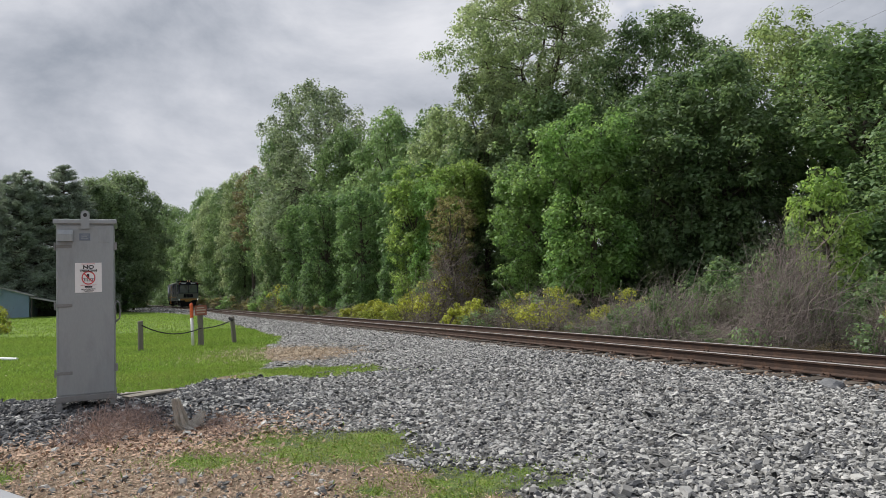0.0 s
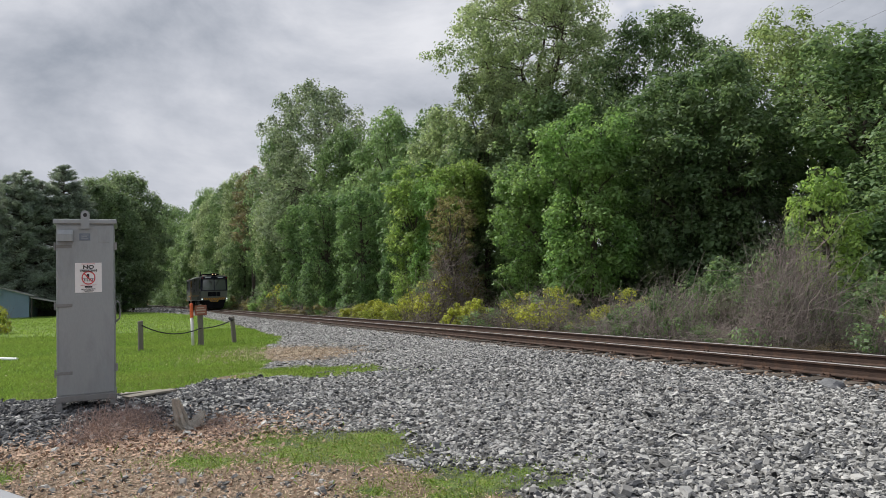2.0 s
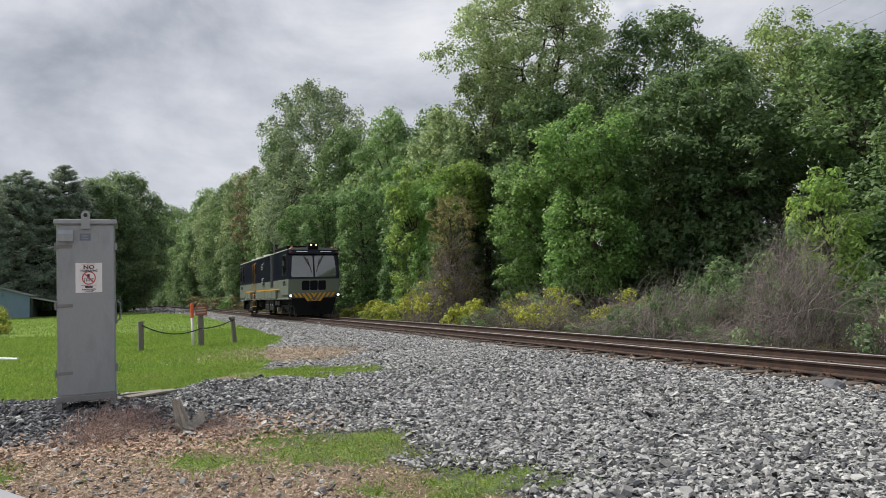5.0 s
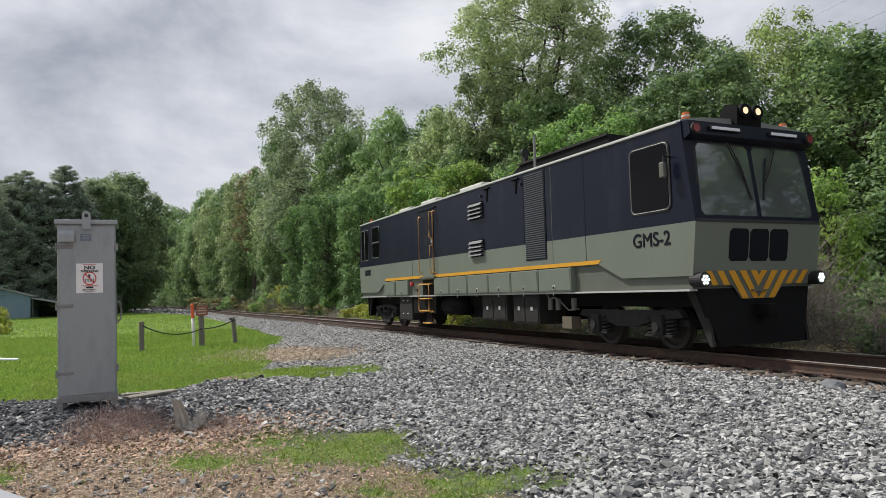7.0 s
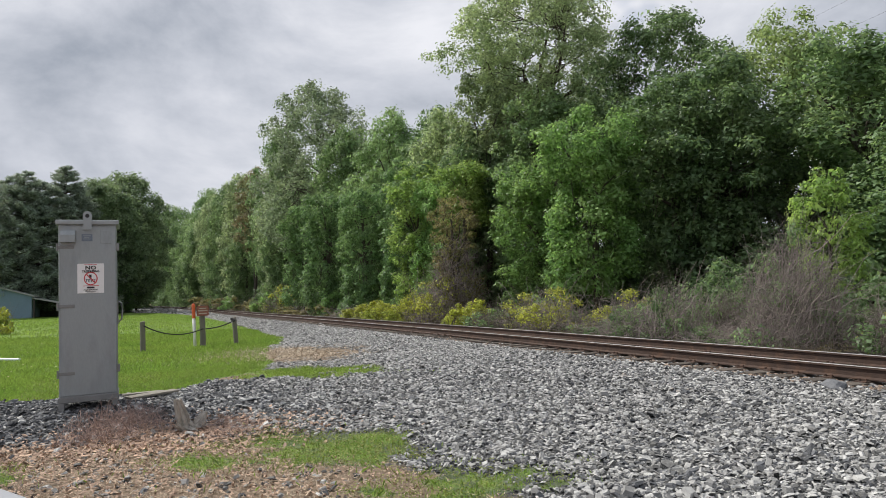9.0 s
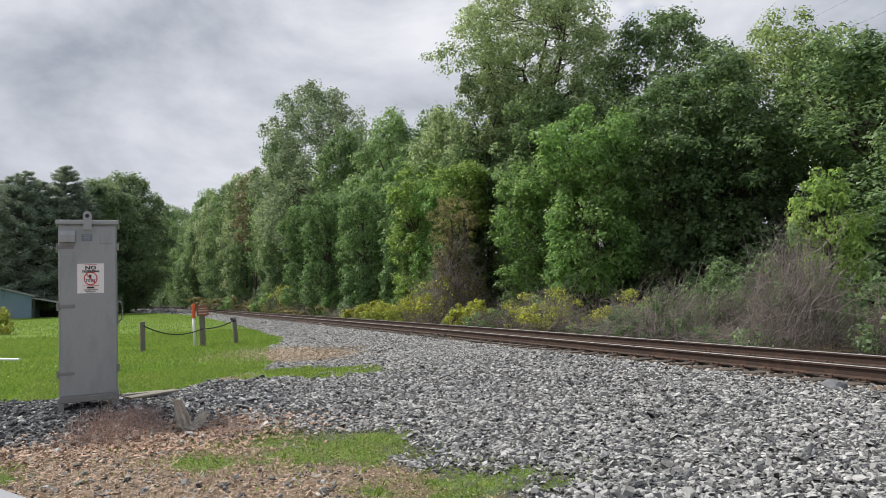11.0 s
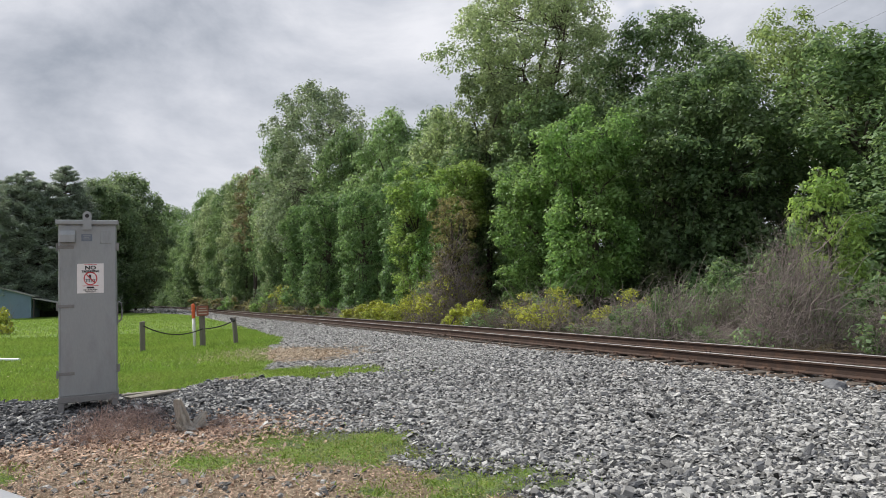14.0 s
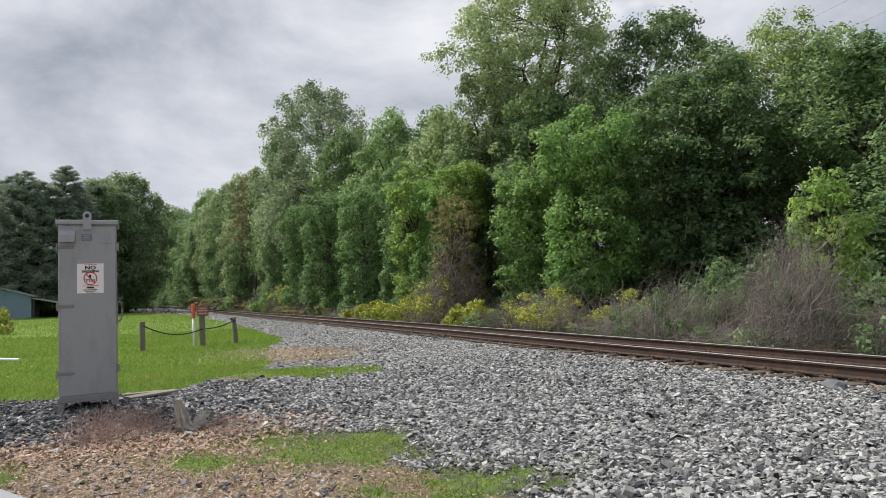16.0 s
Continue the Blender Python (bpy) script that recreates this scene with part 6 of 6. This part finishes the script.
    for y in (10.76, 11.56):
        part("step_rail", tube(B(), [(-1.46, y, 1.48), (-1.6, y, 1.48), (-1.64, y, 1.42), (-1.64, y, 0.66), (-1.6, y, 0.60), (-1.46, y, 0.60)], 0.019, 8), M_HANDRAIL, st)
    # Flat black front stands in for the shade in the ladder's recess
    part("step_bay", box(B(), -1.475, -1.3, 10.72, 11.60, 1.12, 1.60), M_UNDER, st, "black block for the shade of the recess behind the ladder")
    part("bay_port", cyl(B(), (-1.46, 12.1, 1.30), (-1.475, 12.1, 1.30), 0.055, seg=14), M_RUBBER, t)
    part("hose_cap", cyl(B(), (-1.46, 12.42, 1.50), (-1.56, 12.42, 1.50), 0.06, seg=14), M_REDPRINT, t, "red round hose cap")
    part("hanger", box(B(), -1.5, -1.46, 10.85, 11.3, 0.24, 0.62), M_UNDER, st)
    # lockers
    edges = (3.38, 4.66, 5.88, 7.04, 8.24, 9.40, 10.50)
    pairs = list(zip(edges, edges[1:])) + [(12.62, 13.78), (13.82, 14.93)]
    for y0, y1 in pairs:
        lk = part("locker", box(B(), -HW - 0.05, -1.4, y0 + 0.015, y1 - 0.015, 1.125, 1.635, 0.012), M_GREY, t, "grey-green locker")
        part("locker_door", box(B(), -HW - 0.058, -HW - 0.05, y0 + 0.05, y1 - 0.05, 1.16, 1.60), M_GREY, lk)
        la = part("latch", box(B(), -HW - 0.070, -HW - 0.055, (y0 + y1) / 2 - 0.045, (y0 + y1) / 2 + 0.045, 1.17, 1.27, 0.004), M_TRIM, lk, "bright recessed latch")
        part("paddle", box(B(), -HW - 0.078, -HW - 0.066, (y0 + y1) / 2 - 0.028, (y0 + y1) / 2 + 0.028, 1.185, 1.25), M_BOGIE, la)
        part("chain", tube(B(), [(-HW - 0.06, (y0 + y1) / 2, 1.15), (-HW - 0.07, (y0 + y1) / 2 + 0.01, 1.10), (-HW - 0.06, (y0 + y1) / 2 + 0.02, 1.04)], 0.008, 5), M_TRIM, lk)
    # roof units
    for y0, y1, h, w, mat in ((7.9, 9.3, 0.09, 0.8, M_POD), (11.0, 12.2, 0.09, 0.8, M_POD), (13.2, 14.2, 0.08, 0.8, M_POD), (0.75, 1.9, 0.01, 0.8, M_POD)):
        bm = box(B(), -w - 0.42, w * 0.1, y0, y1, 3.99, 4.13 + h, 0.05)
        part("roof_unit", bm, mat, t, "off-white rooftop cooling unit")
    bm = side_prism([(2.6, 4.05), (2.75, 4.40), (6.2, 4.36), (7.0, 4.06)], -1.0, 0.9)
    ra = part("radiator_housing", bm, M_UNDER, t, "black raised radiator housing")
    part("rim", box(B(), -1.04, -0.98, 2.7, 6.3, 4.36, 4.41), M_BOGIE, ra)
    part("antenna", tube(B(), [(-1.3, 5.05, 4.03), (-1.3, 5.05, 4.85)], 0.032, 8), M_STEEL_DARK, t, "grey antenna mast")
    # The horn: a round black disc on a stand, no lamp
    horn = part("work_lamp", cyl(B(), (-0.95, 6.0, 4.66), (-0.95, 6.08, 4.66), 0.11, seg=16), M_RUBBER, t, "round black horn on the roof")
    part("stand", box(B(), -1.0, -0.9, 5.98, 6.1, 4.34, 4.56), M_RUBBER, horn)
    part("rear_beacon", cyl(B(), (-1.2, 17.3, 4.05), (-1.2, 17.3, 4.20), 0.07, 0.06, 12), M_AMBER, t, "amber warning beacon")
    # underframe
    part("underframe", box(B(), -1.0, 1.0, 0.4, 17.4, 0.80, 1.10), M_UNDER, t)
    part("fuel_tank", cyl(B(), (-1.08, 9.2, 0.78), (-1.08, 10.5, 0.78), 0.27, seg=24), M_UNDER, t, "black cylindrical air tank", True)
    for y0, y1, z0 in ((6.46, 7.76, 0.42), (4.96, 6.13, 0.38)):
        bx = part("battery_box", box(B(), -1.38, -0.6, y0, y1, z0, 1.08, 0.02), M_BOGIE, t, "dark grey equipment box")
        for k in (0.25, 0.75):
            ym = y0 + (y1 - y0) * k
            part("box_door", box(B(), -1.395, -1.38, ym - (y1 - y0) * 0.21, ym + (y1 - y0) * 0.21, z0 + 0.05, 1.04, 0.006), M_BOGIE, bx)
            part("latch", box(B(), -1.41, -1.39, ym - 0.045, ym + 0.045, 0.70, 0.79, 0.004), M_TRIM, bx, "bright square latch")
    part("battery_box", box(B(), -1.44, -0.7, 12.6, 13.76, 0.30, 1.1, 0.02), M_BOGIE, t, "black equipment box with bright plates")
    for y in (13.0, 13.42):
        for z in (0.50, 0.93):
            part("bright_plate", box(B(), -1.446, -1.438, y - 0.05, y + 0.05, z, z + 0.035), M_TRIM, t)
    part("tool_box", box(B(), -1.35, -1.1, 3.75, 4.1, 0.32, 0.58, 0.01), M_TAN, t, "small tan box")
    part("cross_tank", box(B(), -0.9, 0.9, 5.0, 9.5, 0.45, 0.85, 0.05), M_UNDER, t)
    for y in (4.6, 4.3, 3.7):
        part("filter", cyl(B(), (-1.3, y, 0.72), (-1.3, y, 0.98), 0.06, seg=12), M_SILL, t)
    bm = B()
    tube(bm, [(-1.3, 4.75, 1.08), (-1.34, 4.6, 0.98), (-1.33, 4.4, 1.0), (-1.3, 4.2, 0.9), (-1.3, 3.9, 0.72), (-1.25, 3.6, 0.75)], 0.018, 6)
    part("hose", bm, M_SILL, t)
    build_bogie(t, 2.2, 0.92)
    build_cast_bogie(t, 15.95, 0.86)
    sets = [build_wheelset(t, y) for y in (1.28, 3.12, 15.09, 16.81)]
    return t, sets


railcar, wheelsets = build_railcar()


# ---- what moves ----
SPEED = 15.6


def motions():
    rows = []
    for i in range(0, 33):
        t = i * 0.5
        y = 8.5 - SPEED * (t - 7.0)
        a, b = track_pose(y + 2.2), track_pose(y + 15.95)   # the two bogies
        p, q = a.translation, b.translation
        d = (q - p).normalized()
        front = p - d * 2.2
        rows.append((t, pose(front.x, front.y, front.z, math.degrees(math.asin(d.z)), 0, math.degrees(math.atan2(-d.x, d.y)))))
    walk(railcar, rows)
    step = math.degrees(SPEED / FPS / 0.422)
    for w in wheelsets:
        at = w.matrix_basis.translation.copy()
        walk(w, [(i / FPS, pose(at.x, at.y, at.z, (i * step) % 360)) for i in range(16 * FPS + 1)])


motions()
